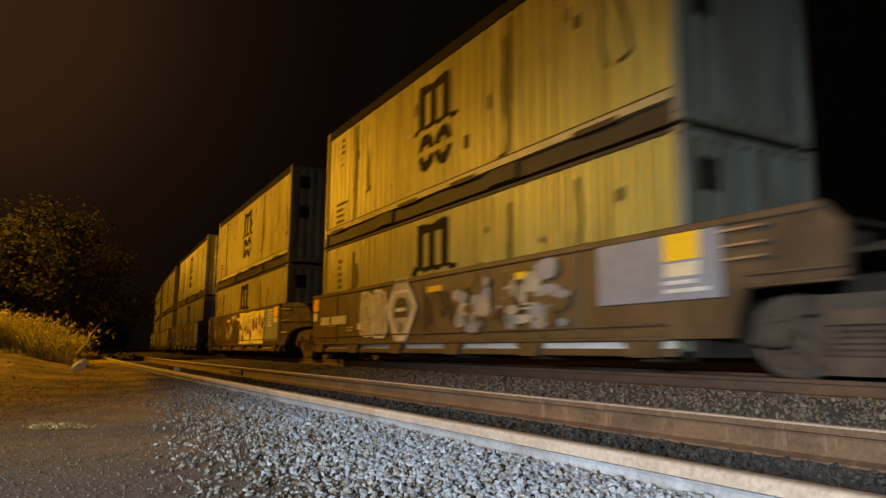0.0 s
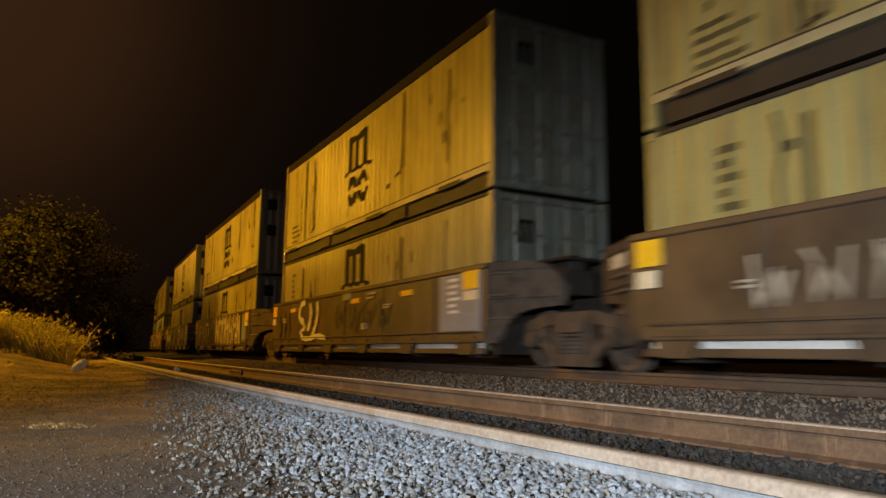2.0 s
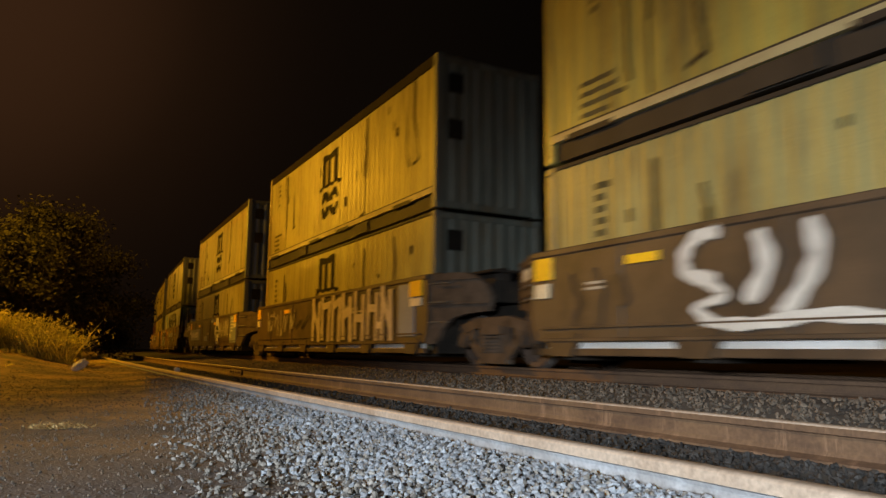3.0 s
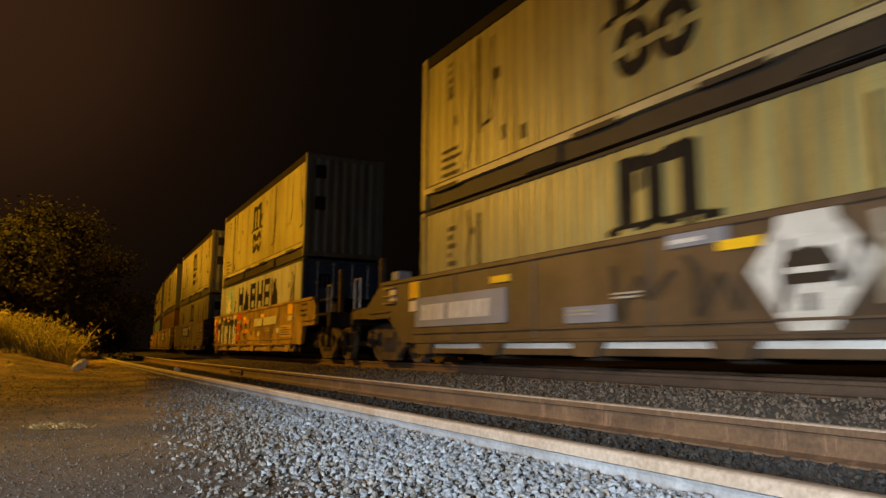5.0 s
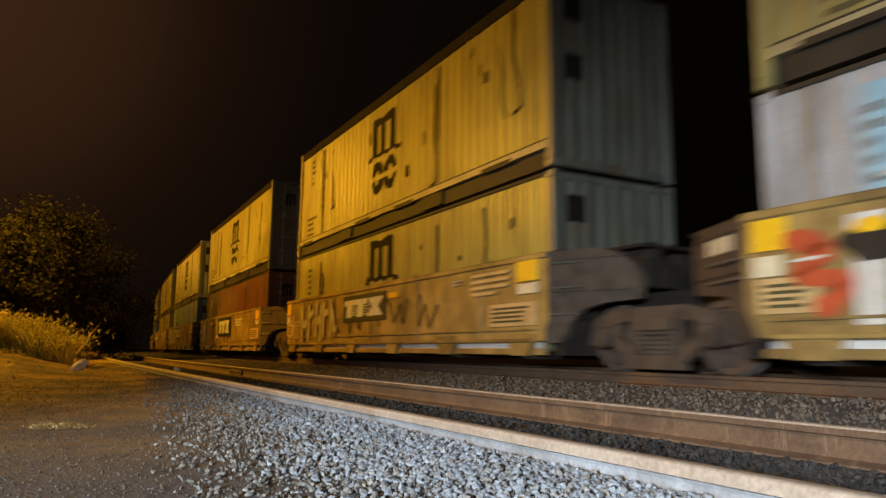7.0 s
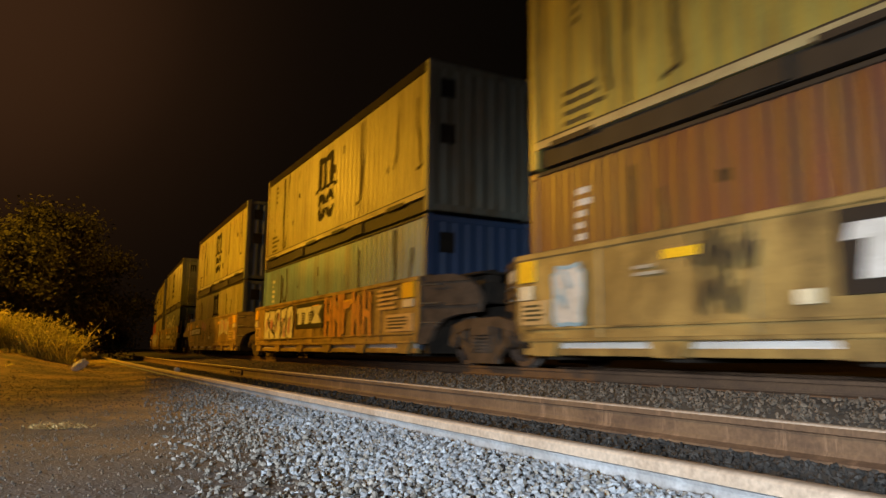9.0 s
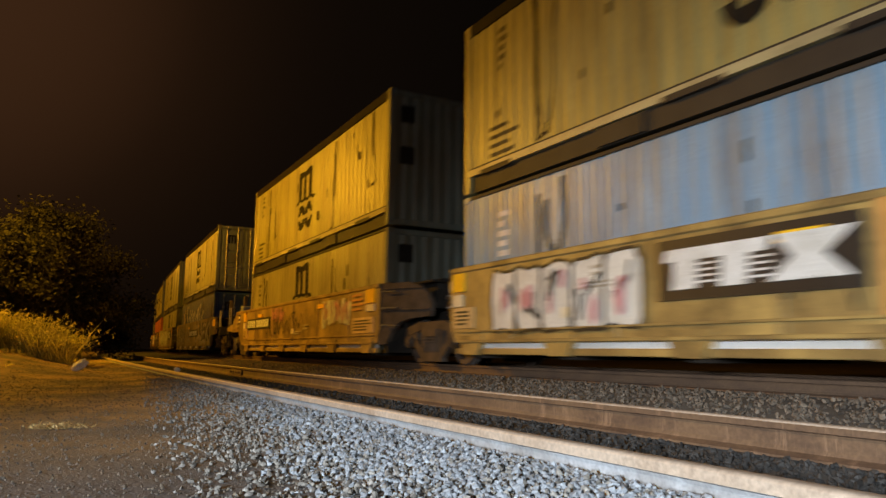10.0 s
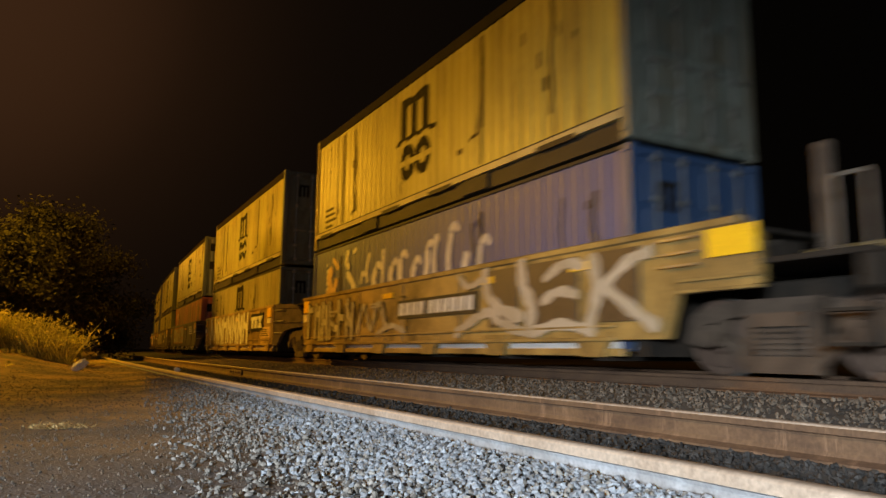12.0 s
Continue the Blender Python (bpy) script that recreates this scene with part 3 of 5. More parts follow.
def patch(bm, x0, x1, z0, z1, slant=0.0, mi=0):
    m = (x0 + x1) / 2
    on_wall(bm, x0, x1, lambda x: z0 + (x - m) * slant, lambda x: z1 + (x - m) * slant, mi=mi)


def emblem_bars(bm, t, k=0.78):
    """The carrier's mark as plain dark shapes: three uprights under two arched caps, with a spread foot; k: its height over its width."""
    def z(d):
        return t - d * k
    patch(bm, -0.70, -0.42, z(1.22), z(0.04))
    patch(bm, -0.19, 0.07, z(1.20), z(0.10))
    patch(bm, 0.32, 0.60, z(1.22), z(0.10))
    on_wall(bm, -0.42, -0.19, lambda x: z(0.30), lambda x: z(0.04 + 0.35 * abs(x + 0.32)))
    on_wall(bm, 0.07, 0.32, lambda x: z(0.30), lambda x: z(0.02 + 0.35 * abs(x - 0.2)))
    on_wall(bm, 0.32, 0.60, lambda x: z(0.11), lambda x: z(0.10 - 0.09 * (1 - ((x - 0.40) / 0.2) ** 2)))
    on_wall(bm, -0.92, -0.70, lambda x: z(1.30), lambda x: z(1.14 - 0.3 * (x + 0.70)))
    on_wall(bm, -0.42, 0.32, lambda x: z(1.27 - 0.4 * max(0.0, 0.16 - abs(x + 0.06))), lambda x: z(1.14 - 0.4 * max(0.0, 0.16 - abs(x + 0.06))))
    on_wall(bm, 0.60, 0.90, lambda x: z(1.30), lambda x: z(1.14 + 0.2 * (x - 0.6)))


def emblem_ring(bm, cx, cz, split):
    """A heavy ring; split: parted by a level gap into two arcs."""
    rx, rz, w = 0.335, 0.385, 0.215

    def edge(x, a, b):
        return b * max(0.0, 1 - ((x - cx) / a) ** 2) ** 0.45
    on_wall(bm, cx - rx + w, cx + rx - w, lambda x: cz + edge(x, rx - w, rz - w), lambda x: cz + edge(x, rx, rz))
    on_wall(bm, cx - rx + w, cx + rx - w, lambda x: cz - edge(x, rx, rz), lambda x: cz - edge(x, rx - w, rz - w))
    for side in (-1, 1):
        x0, x1 = sorted((cx + side * (rx - 0.005), cx + side * (rx - w)))
        gap = 0.06 if split else 0.0
        on_wall(bm, x0, x1, lambda x: cz - edge(x, rx, rz), lambda x: cz - gap)
        on_wall(bm, x0, x1, lambda x: cz + gap, lambda x: cz + edge(x, rx, rz))


def scrapes(bm, seed, h, busy=1.0):
    """Long dark scrapes with a hooked foot, dents and short stains."""
    rng = random.Random(seed)
    lines = [(-4.2, 0), (-3.3, 1), (2.6, 1), (4.5, 0), (5.3, 1)]
    for x, hook in lines:
        x += rng.uniform(-0.35, 0.35)
        if rng.random() > 0.8:
            continue
        top, bottom = h - rng.uniform(0.1, 0.8), rng.uniform(0.35, 1.2)
        w, drift, ph = rng.uniform(0.04, 0.09), rng.uniform(-0.25, 0.25), rng.uniform(0, 6)
        n = 14
        for i in range(n):
            za, zb = top + (bottom - top) * i / n, top + (bottom - top) * (i + 1) / n
            xa = x + drift * (i / n) ** 2 + 0.03 * math.sin(ph + i * 0.7)
            patch(bm, xa, xa + w, zb, za)
        if hook:
            patch(bm, x + drift - 0.22, x + drift + w, bottom - 0.05, bottom + 0.02, 0.25)
    for x in (-4.08, 2.52):
        # panel joints, dark with run-off
        patch(bm, x, x + 0.045, 0.48, h - 0.30)
        patch(bm, x + 0.05, x + 0.085, h * rng.uniform(0.3, 0.5), h - 0.32)
    for _ in range(int(9 * busy)):
        x, z = rng.uniform(-5.5, 5.4), rng.uniform(0.5, h - 0.5)
        patch(bm, x, x + rng.uniform(0.05, 0.16), z, z + rng.uniform(0.08, 0.28), rng.uniform(-0.4, 0.4))


def small_print(bm, h, seed):
    """Unreadable stencilled lines near the rear end."""
    rng = random.Random(seed)
    for k in range(4):
        z = 0.95 - k * 0.15
        patch(bm, -5.35, -5.35 + rng.uniform(0.5, 0.95), z, z + 0.07)
    for k in range(5):
        z = h - 0.5 - k * 0.16
        patch(bm, -5.1, -5.1 + rng.uniform(0.12, 0.3), z, z + 0.09)


def container(paint, h, doors_forward, rails, seed, mark="tall", end_paint=None, label="", thing="shipping_container"):
    """A forty-foot box with pressed walls, posts, rails, castings, doors and marks."""
    root = empty(thing, label, "container", "containers on the train")
    L2, W2 = LENGTH / 2, HALF
    # forward ends of the ochre boxes take the shade-coloured copy of their paint
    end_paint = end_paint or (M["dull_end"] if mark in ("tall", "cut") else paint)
    low, top = rails
    for side in (-1, 1):
        bm = bmesh.new()
        pressed_wall(bm, -L2 + 0.12, L2 - 0.12, low, h - top, side * (W2 - 0.02), -side)
        part("side_wall", bm, paint, root)
        part("top_rail", one_box(-L2 + 0.16, L2 - 0.16, min(side * W2, side * (W2 - 0.1)), max(side * W2, side * (W2 - 0.1)), h - top, h - 0.012, 0.008), M["roof_edge"] if top > 0.1 else M["rail_brown"], root, "dark top rail")
        bm = bmesh.new()
        box(bm, -L2 + 0.16, L2 - 0.16, min(side * (W2 - 0.07), side * (W2 - 0.15)), max(side * (W2 - 0.07), side * (W2 - 0.15)), 0.02, low)
        box(bm, -L2 + 0.16, L2 - 0.16, min(side * (W2 + 0.004), side * (W2 - 0.06)), max(side * (W2 + 0.004), side * (W2 - 0.06)), low, low + (0.11 if low > 0.2 else 0.05), 1)
        if low > 0.2:
            # dark gap where the sheet meets the lip, and dark pocket plates along it
            box(bm, -L2 + 0.16, L2 - 0.16, min(side * (W2 - 0.012), side * (W2 - 0.07)), max(side * (W2 - 0.012), side * (W2 - 0.07)), low + 0.112, low + 0.145)
            for x in (-5.15, -1.1, 1.1, 4.6):
                box(bm, x - 0.45, x + 0.45, min(side * (W2 + 0.008), side * (W2 - 0.05)), max(side * (W2 + 0.008), side * (W2 - 0.05)), low - 0.03, low + 0.05)
        for x in (-2.3, 2.3):
            box(bm, x - 0.42, x + 0.42, min(side * (W2 - 0.02), side * (W2 - 0.14)), max(side * (W2 - 0.02), side * (W2 - 0.14)), 0.03, low - 0.02)
        part("bottom_rail", bm, [M["rail_brown"], M["lip"]] if low > 0.2 else [paint, paint], root)
        for e in (-1, 1):
            x0, x1 = sorted((e * L2, e * (L2 - 0.16)))
            y0, y1 = sorted((side * W2, side * (W2 - 0.16)))
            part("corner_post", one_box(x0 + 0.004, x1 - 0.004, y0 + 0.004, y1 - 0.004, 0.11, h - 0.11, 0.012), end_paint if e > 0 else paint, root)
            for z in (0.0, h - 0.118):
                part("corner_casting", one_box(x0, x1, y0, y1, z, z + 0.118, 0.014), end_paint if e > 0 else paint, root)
    bm = bmesh.new()
    xs = breaks(-L2 + 0.14, L2 - 0.14)
    rows = []
    for x in xs:
        z = h - 0.012 - wave(x) * 0.5
        rows.append((bm.verts.new((x, -W2 + 0.1, z)), bm.verts.new((x, W2 - 0.1, z)), bm.verts.new((x, W2 - 0.1, h - 0.06)), bm.verts.new((x, -W2 + 0.1, h - 0.06))))
    for a, b in zip(rows, rows[1:]):
        for i in range(4):
            bm.faces.new((a[i], a[(i + 1) % 4], b[(i + 1) % 4], b[i]))
    bmesh.ops.recalc_face_normals(bm, faces=bm.faces[:])
    part("roof", bm, paint, root)
    part("floor", one_box(-L2 + 0.16, L2 - 0.16, -W2 + 0.16, W2 - 0.16, 0.05, low - 0.01), M["rail_brown"], root)
    d = 1 if doors_forward else -1
    # headers and sills at both ends
    for e in (-1, 1):
        for z0, z1 in ((0.02, 0.16), (h - 0.14, h - 0.02)):
            x0, x1 = sorted((e * (L2 - 0.015), e * (L2 - 0.12)))
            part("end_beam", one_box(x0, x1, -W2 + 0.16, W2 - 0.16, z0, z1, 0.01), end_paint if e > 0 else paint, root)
    # pressed blind end
    bm = bmesh.new()
    pressed_wall(bm, -W2 + 0.16, W2 - 0.16, 0.16, h - 0.14, 0, 1)
    e = -d
    for v in bm.verts:
        v.co = Vector((e * (L2 - 0.03 - v.co.y), v.co.x, v.co.z))
    bmesh.ops.recalc_face_normals(bm, faces=bm.faces[:])
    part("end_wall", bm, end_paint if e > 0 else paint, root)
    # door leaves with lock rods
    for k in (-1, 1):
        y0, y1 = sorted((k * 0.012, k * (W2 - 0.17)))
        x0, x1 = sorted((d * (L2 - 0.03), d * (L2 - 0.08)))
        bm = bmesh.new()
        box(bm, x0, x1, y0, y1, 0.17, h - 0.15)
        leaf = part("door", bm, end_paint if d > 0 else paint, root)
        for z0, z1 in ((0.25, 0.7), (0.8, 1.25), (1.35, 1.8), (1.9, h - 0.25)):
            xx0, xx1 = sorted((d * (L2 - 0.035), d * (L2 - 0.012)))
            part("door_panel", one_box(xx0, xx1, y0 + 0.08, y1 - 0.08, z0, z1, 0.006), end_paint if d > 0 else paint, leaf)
        for q in (0.25, 0.72):
            y = y0 + (y1 - y0) * q
            bm = bmesh.new()
            tube(bm, (d * (L2 + 0.01), y, 0.1), (d * (L2 + 0.01), y, h - 0.08), 0.018, 6)
            for z in (0.15, 0.6, 1.1, 1.9, h - 0.2):
                xx0, xx1 = sorted((d * (L2 - 0.02), d * (L2 + 0.03)))
                box(bm, xx0, xx1, y - 0.05, y + 0.05, z, z + 0.07)
            xx0, xx1 = sorted((d * (L2 + 0.0), d * (L2 + 0.025)))
            box(bm, xx0, xx1, y - 0.02, y + 0.32, 1.12, 1.15)
            part("lock_rod", bm, M["steel"], leaf, "galvanised lock rod with handle")
        if k == -1:
            bm = bmesh.new()
            xx0, xx1 = sorted((d * (L2 - 0.012), d * (L2 + 0.003)))
            yc = y0 + (y1 - y0) * 0.47
            for dy in (-0.13, 0.0, 0.13):
                box(bm, xx0, xx1, yc + dy - 0.035, yc + dy + 0.035, h - 0.85, h - 0.5)
            box(bm, xx0, xx1, yc - 0.16, yc + 0.16, h - 0.52, h - 0.45)
            part("door_emblem", bm, M["mark"], leaf, "small dark carrier mark")
    if not doors_forward:
        # small marks on the blind end
        for z in (h - 0.75, h - 1.7):
            part("end_marking", one_box(L2 - 0.034, L2 - 0.018, -0.95, -0.62, z, z + 0.4), M["mark"], root, "small dark marking")
    bm = bmesh.new()
    scrapes(bm, seed, h)
    tagged(part("grime", bm, M["smear"], root, "long dark scrapes and stains"), kind="stuff")
    bm = bmesh.new()
    small_print(bm, h, seed + 1)
    tagged(part("stencil", bm, M["faint"] if mark in ("tall", "cut") else M["white"], root), kind="stuff")
    if mark in ("tall", "cut"):
        top_z = h - (0.46 if mark == "tall" else 0.16)
        bm = bmesh.new()
        emblem_bars(bm, top_z)
        part("emblem", bm, M["mark"], root, "dark carrier mark of upright bars")
        if mark == "tall":
            for cx, split in ((-0.36, True), (0.34, True)):
                bm = bmesh.new()
                emblem_ring(bm, cx, top_z - 1.45, split)
                part("emblem_ring", bm, M["mark"], root, "dark rounded shape")
    elif mark == "letters":
        for k in range(6):
            bm = bmesh.new()
            block(bm, k)
            part("emblem_block", bm, M["mark"], root, "large dark block shape")
        bm = bmesh.new()
        patch(bm, -5.1, -3.6, 1.05, 2.42)
        part("sign_square", bm, M["sky_blue"], root, "pale blue square sign")
        bm = bmesh.new()
        star(bm, -4.35, 1.68, 0.62)
        part("sign_star", bm, M["white"], root, "white pointed shape on the blue square")
    return root


def block(bm, k):
    """One of the large block shapes standing in for the carrier's name: dark strokes round pale slots."""
    z0, z1, w = 1.30, 2.38, 0.80
    x = -2.62 + k * 1.03
    if k in (0, 3):
        patch(bm, x, x + 0.22, z0, z1)
        patch(bm, x + w - 0.22, x + w, z0, z1)
        patch(bm, x + 0.22, x + w - 0.22, z0 + 0.38, z1 - (0.25 if k == 0 else 0.45))
    elif k in (1, 5):
        on_wall(bm, x - 0.05, x + w / 2, lambda u: z0, lambda u: z0 + 0.25 + (u - x + 0.05) * 1.8)
        on_wall(bm, x + w / 2, x + w + 0.05, lambda u: z0 + (u - x - w / 2) * 0.5, lambda u: z0 + 0.25 + (x + w + 0.05 - u) * 1.8)
    else:
        patch(bm, x, x + 0.24, z0, z1)
        patch(bm, x + w - 0.16, x + w, z0, z1)
        for z in (z0, z0 + 0.44, z1 - 0.2):
            patch(bm, x + 0.24, x + w - 0.16, z, z + 0.2)


def star(bm, cx, cz, r):
    n = 7
    ring = []
    for k in range(2 * n):
        a = math.pi / 2 + math.pi * k / n
        q = r if k % 2 == 0 else r * 0.42
        ring.append(bm.verts.new((cx + q * math.cos(a), -HALF + 0.02 - 0.014, cz + q * math.sin(a))))
    c = bm.verts.new((cx, -HALF + 0.02 - 0.014, cz))
    for k in range(2 * n):
        bm.faces.new((c, ring[k], ring[(k + 1) % (2 * n)]))


# ---- well wagons ----
SIDE, SIDE_LOW, SIDE_TOP = 1.43, 0.50, 1.74
WHEEL_R = 0.43


def wheelset(parent, x):
    """Axle with two flanged wheels; its origin is on the axle so that it can roll."""
    bm = bmesh.new()
    tube(bm, (0, -1.0, 0), (0, 1.0, 0), 0.075, 10)
    n = 28
    shape = [(0.10, 0.79), (0.16, 0.80), (0.20, 0.765), (0.33, 0.755), (0.345, 0.80), (0.415, 0.805), (0.43, 0.79), (0.43, 0.71), (0.455, 0.69), (0.455, 0.665), (0.34, 0.665), (0.32, 0.70), (0.18, 0.71), (0.10, 0.68)]
    for side in (-1, 1):
        rings = [[bm.verts.new((r * math.cos(2 * math.pi * i / n), side * y, r * math.sin(2 * math.pi * i / n))) for i in range(n)] for r, y in shape]
        for k, (a, b) in enumerate(zip(rings, rings[1:])):
            for i in range(n):
                f = bm.faces.new((a[i], a[(i + 1) % n], b[(i + 1) % n], b[i]))
                f.material_index = 1 if k in (6, 7) else 0
    bmesh.ops.recalc_face_normals(bm, faces=bm.faces[:])
    ob = part("wheelset", bm, [M["wheel"], M["tread"]], parent, "rusty flanged wheels on an axle")
    ob.location = (x, 0, RAIL_TOP_TRAIN + WHEEL_R)
    return ob


def bar(bm, cx, y0, y1, a, b, w):
    """A flat-sided member between two points of a truck side."""
    d = Vector((b[0] - a[0], b[1] - a[1])).normalized() * w / 2
    n = Vector((-d.y, d.x))
    ends = []
    for p, k in ((Vector(a), -1), (Vector(b), 1)):
        p = p + d * (0.4 * k)
        ends.append([(cx + p.x - n.x, y0, p.y - n.y), (cx + p.x - n.x, y1, p.y - n.y), (cx + p.x + n.x, y1, p.y + n.y), (cx + p.x + n.x, y0, p.y + n.y)])
    hexa(bm, *ends)


def side_frame(bm, cx, y, out):
    """A cast truck side: top chord, pedestals, slanting tension members, columns and spring seat, with open windows."""
    y0, y1 = sorted((y, y + out * 0.13))
    t0, t1 = sorted((y + out * 0.012, y + out * 0.118))
    for a, b, w in (((-0.98, 0.73), (-0.45, 0.83), 0.17), ((-0.45, 0.835), (0.45, 0.835), 0.15), ((0.45, 0.83), (0.98, 0.73), 0.17), ((-0.38, 0.235), (0.38, 0.235), 0.17)):
        bar(bm, cx, y0, y1, a, b, w)
    for k in (-1, 1):
        bar(bm, cx, t0, t1, (k * 1.03, 0.74), (k * 1.11, 0.47), 0.15)
        bar(bm, cx, t0, t1, (k * 0.69, 0.74), (k * 0.68, 0.50), 0.13)
        bar(bm, cx, t0, t1, (k * 0.70, 0.53), (k * 0.36, 0.27), 0.15)
        bar(bm, cx, t0, t1, (k * 0.37, 0.78), (k * 0.35, 0.30), 0.10)
        box(bm, *sorted((cx + k * 0.76, cx + k * 1.02)), y0, y1, 0.585, 0.66)
    box(bm, cx - 0.30, cx + 0.30, *sorted((y - out * 0.1, y + out * 0.17)), 0.62, 0.76)


def truck_details(frame_part, cx, y, out):
    for dx in (-0.89, 0.89):
        bm = bmesh.new()
        tube(bm, (cx + dx, y - out * 0.02, 0.53), (cx + dx, y + out * 0.17, 0.53), 0.125, 14)
        tube(bm, (cx + dx, y + out * 0.17, 0.53), (cx + dx, y + out * 0.20, 0.53), 0.075, 12)
        for i in range(3):
            q = i * 2.094 + 0.5
            bx, bz = cx + dx + 0.092 * math.cos(q), 0.53 + 0.092 * math.sin(q)
            tube(bm, (bx, y + out * 0.165, bz), (bx, y + out * 0.195, bz), 0.02, 6)
        part("bearing_cap", bm, M["truck"], frame_part, "round axle bearing cap with bolts")
    for dx in (-0.19, 0.0, 0.19):
        bm = bmesh.new()
        for i in range(5):
            z = 0.335 + i * 0.058
            tube(bm, (cx + dx, y + out * 0.07, z), (cx + dx, y + out * 0.07, z + 0.034), 0.088, 10)
        tube(bm, (cx + dx, y + out * 0.07, 0.32), (cx + dx, y + out * 0.07, 0.62), 0.058, 8)
        part("spring", bm, M["truck"], frame_part, "coiled truck spring")


def truck(car, cx, rollers):
    for side in (-1, 1):
        bm = bmesh.new()
        side_frame(bm, cx, side * 0.90, side)
        bmesh.ops.recalc_face_normals(bm, faces=bm.faces[:])
        truck_details(part("truck_side_frame", bm, M["truck"], car, "dusty cast truck side frame"), cx, side * 0.90, side)
    bm = bmesh.new()
    box(bm, cx - 0.22, cx + 0.22, -1.02, 1.02, 0.52, 0.80)
    bevel(bm, 0.03)
    tube(bm, (cx, 0, 0.76), (cx, 0, 0.98), 0.3, 14)
    part("truck_bolster", bm, M["grime"], car)
    for dx in (-0.89, 0.89):
        rollers.append(wheelset(car, cx + dx))


def well_wagon(paint, front_coupler, rear_coupler, rollers, label):
    car = empty("well_wagon", label, "rail wagon", "wagons of the train")
    for side in (-1, 1):
        o, i = side * SIDE, side * (SIDE - 0.10)
        bm = bmesh.new()
        y0, y1 = sorted((o, i))
        # the deep side plate, its ends cut up over the trucks and bent inwards
        for x0, x1, zl0, zl1 in ((-6.08, 6.08, SIDE_LOW, SIDE_LOW), (6.08, 6.2, SIDE_LOW, SIDE_LOW if front_coupler else 0.8), (-6.2, -6.08, SIDE_LOW if rear_coupler else 0.8, SIDE_LOW)):
            hexa(bm, [(x0, y0, zl0), (x0, y1, zl0), (x0, y1, SIDE_TOP), (x0, y0, SIDE_TOP)], [(x1, y0, zl1), (x1, y1, zl1), (x1, y1, SIDE_TOP), (x1, y0, SIDE_TOP)])
        bmesh.ops.recalc_face_normals(bm, faces=bm.faces[:])
        part("side_plate", bm, paint, car)
        for e in (-1, 1):
            if front_coupler if e > 0 else rear_coupler:
                bm = bmesh.new()
                if e > 0:
                    rim = [(6.202, SIDE_LOW), (6.78, SIDE_LOW), (6.95, 0.98), (7.80, 1.0), (8.0, 1.04), (8.0, 1.5), (7.80, SIDE_TOP), (6.202, SIDE_TOP)]
                else:
                    rim = [(6.202, SIDE_LOW), (6.5, SIDE_LOW), (7.05, 0.98), (7.45, 1.0), (9.0, 1.04), (9.0, 1.2), (8.15, 1.28), (7.45, SIDE_TOP), (6.202, SIDE_TOP)]
                for y in (y0, y1):
                    bm.faces.new([bm.verts.new((e * x, y, z)) for x, z in rim])
                rows, m = bm.verts[:], len(rim)
                for k in range(m):
                    bm.faces.new((rows[k], rows[(k + 1) % m], rows[m + (k + 1) % m], rows[m + k]))
                bmesh.ops.recalc_face_normals(bm, faces=bm.faces[:])
                part("end_side_plate", bm, paint, car, "side plate carried on above the end truck")
                x0, x1 = sorted((e * 7.0, e * 8.0))
                for z in (1.0, 1.12):
                    part("ledge", one_box(x0, x1, *sorted((side * (SIDE + 0.04), side * (SIDE - 0.06))), z - 0.012, z + 0.022, 0.006), paint, car)
                if e < 0:
                    part("retainer_box", one_box(-7.15, -6.8, *sorted((side * 1.36, side * 1.05)), SIDE_TOP + 0.006, SIDE_TOP + 0.21, 0.03), M["panel_grey"], car, "dull grey box on the end deck")
                    if side < 0:
                        part("reflector", one_box(-7.05, -6.75, -SIDE - 0.012, -SIDE + 0.02, 1.33, 1.56, 0.003), M["reflector_white"], car, "cream reflector square")
                x0, x1 = sorted((e * 6.2, e * (7.8 if e > 0 else 7.45)))
                part("top_chord", one_box(x0, x1, *sorted((side * (SIDE + 0.035), side * (SIDE - 0.12))), SIDE_TOP - 0.085, SIDE_TOP + 0.005, 0.015), paint, car)
                if side < 0:
                    x0, x1 = sorted((e * 6.75, e * 7.25))
                    for z in (1.28, 1.42, 1.58):
                        part("grab_iron", one_box(x0, x1, -SIDE - 0.07, -SIDE - 0.045, z, z + 0.025), M["steel"], car, "bare steel grab iron")
                        for x in (x0, x1 - 0.02):
                            part("grab_bracket", one_box(x, x + 0.02, -SIDE - 0.05, -SIDE + 0.01, z, z + 0.025), M["steel"], car)
                continue
            end = 7.35
            a, b = e * 6.15, e * end
            ya, yb = side * SIDE, side * 0.80
            run = Vector((b - a, yb - ya, 0))
            if e < 0:
                # rear: the lower edge climbs from the well to the shared truck
                rim = [(0.0, 0.46), (0.13, 0.50), (0.42, 0.95), (1.0, 1.02), (1.0, 1.58), (0.9, SIDE_TOP + 0.02), (0.0, SIDE_TOP)]
            else:
                # front: a rounded hood over the truck
                rim = [(0.0, 0.46), (0.16, 0.48), (0.24, 0.72), (0.40, 0.92), (0.62, 1.0), (0.98, 1.04), (1.0, 1.30), (0.92, 1.52), (0.76, 1.68), (0.55, SIDE_TOP + 0.01), (0.0, SIDE_TOP)]
            bm = bmesh.new()
            for depth in (0.0, 0.1):
                bm.faces.new([bm.verts.new(Vector((a, ya - side * depth, z)) + run * k) for k, z in rim])
            rows = bm.verts[:]
            m = len(rim)
            for i in range(m):
                bm.faces.new((rows[i], rows[(i + 1) % m], rows[m + (i + 1) % m], rows[m + i]))
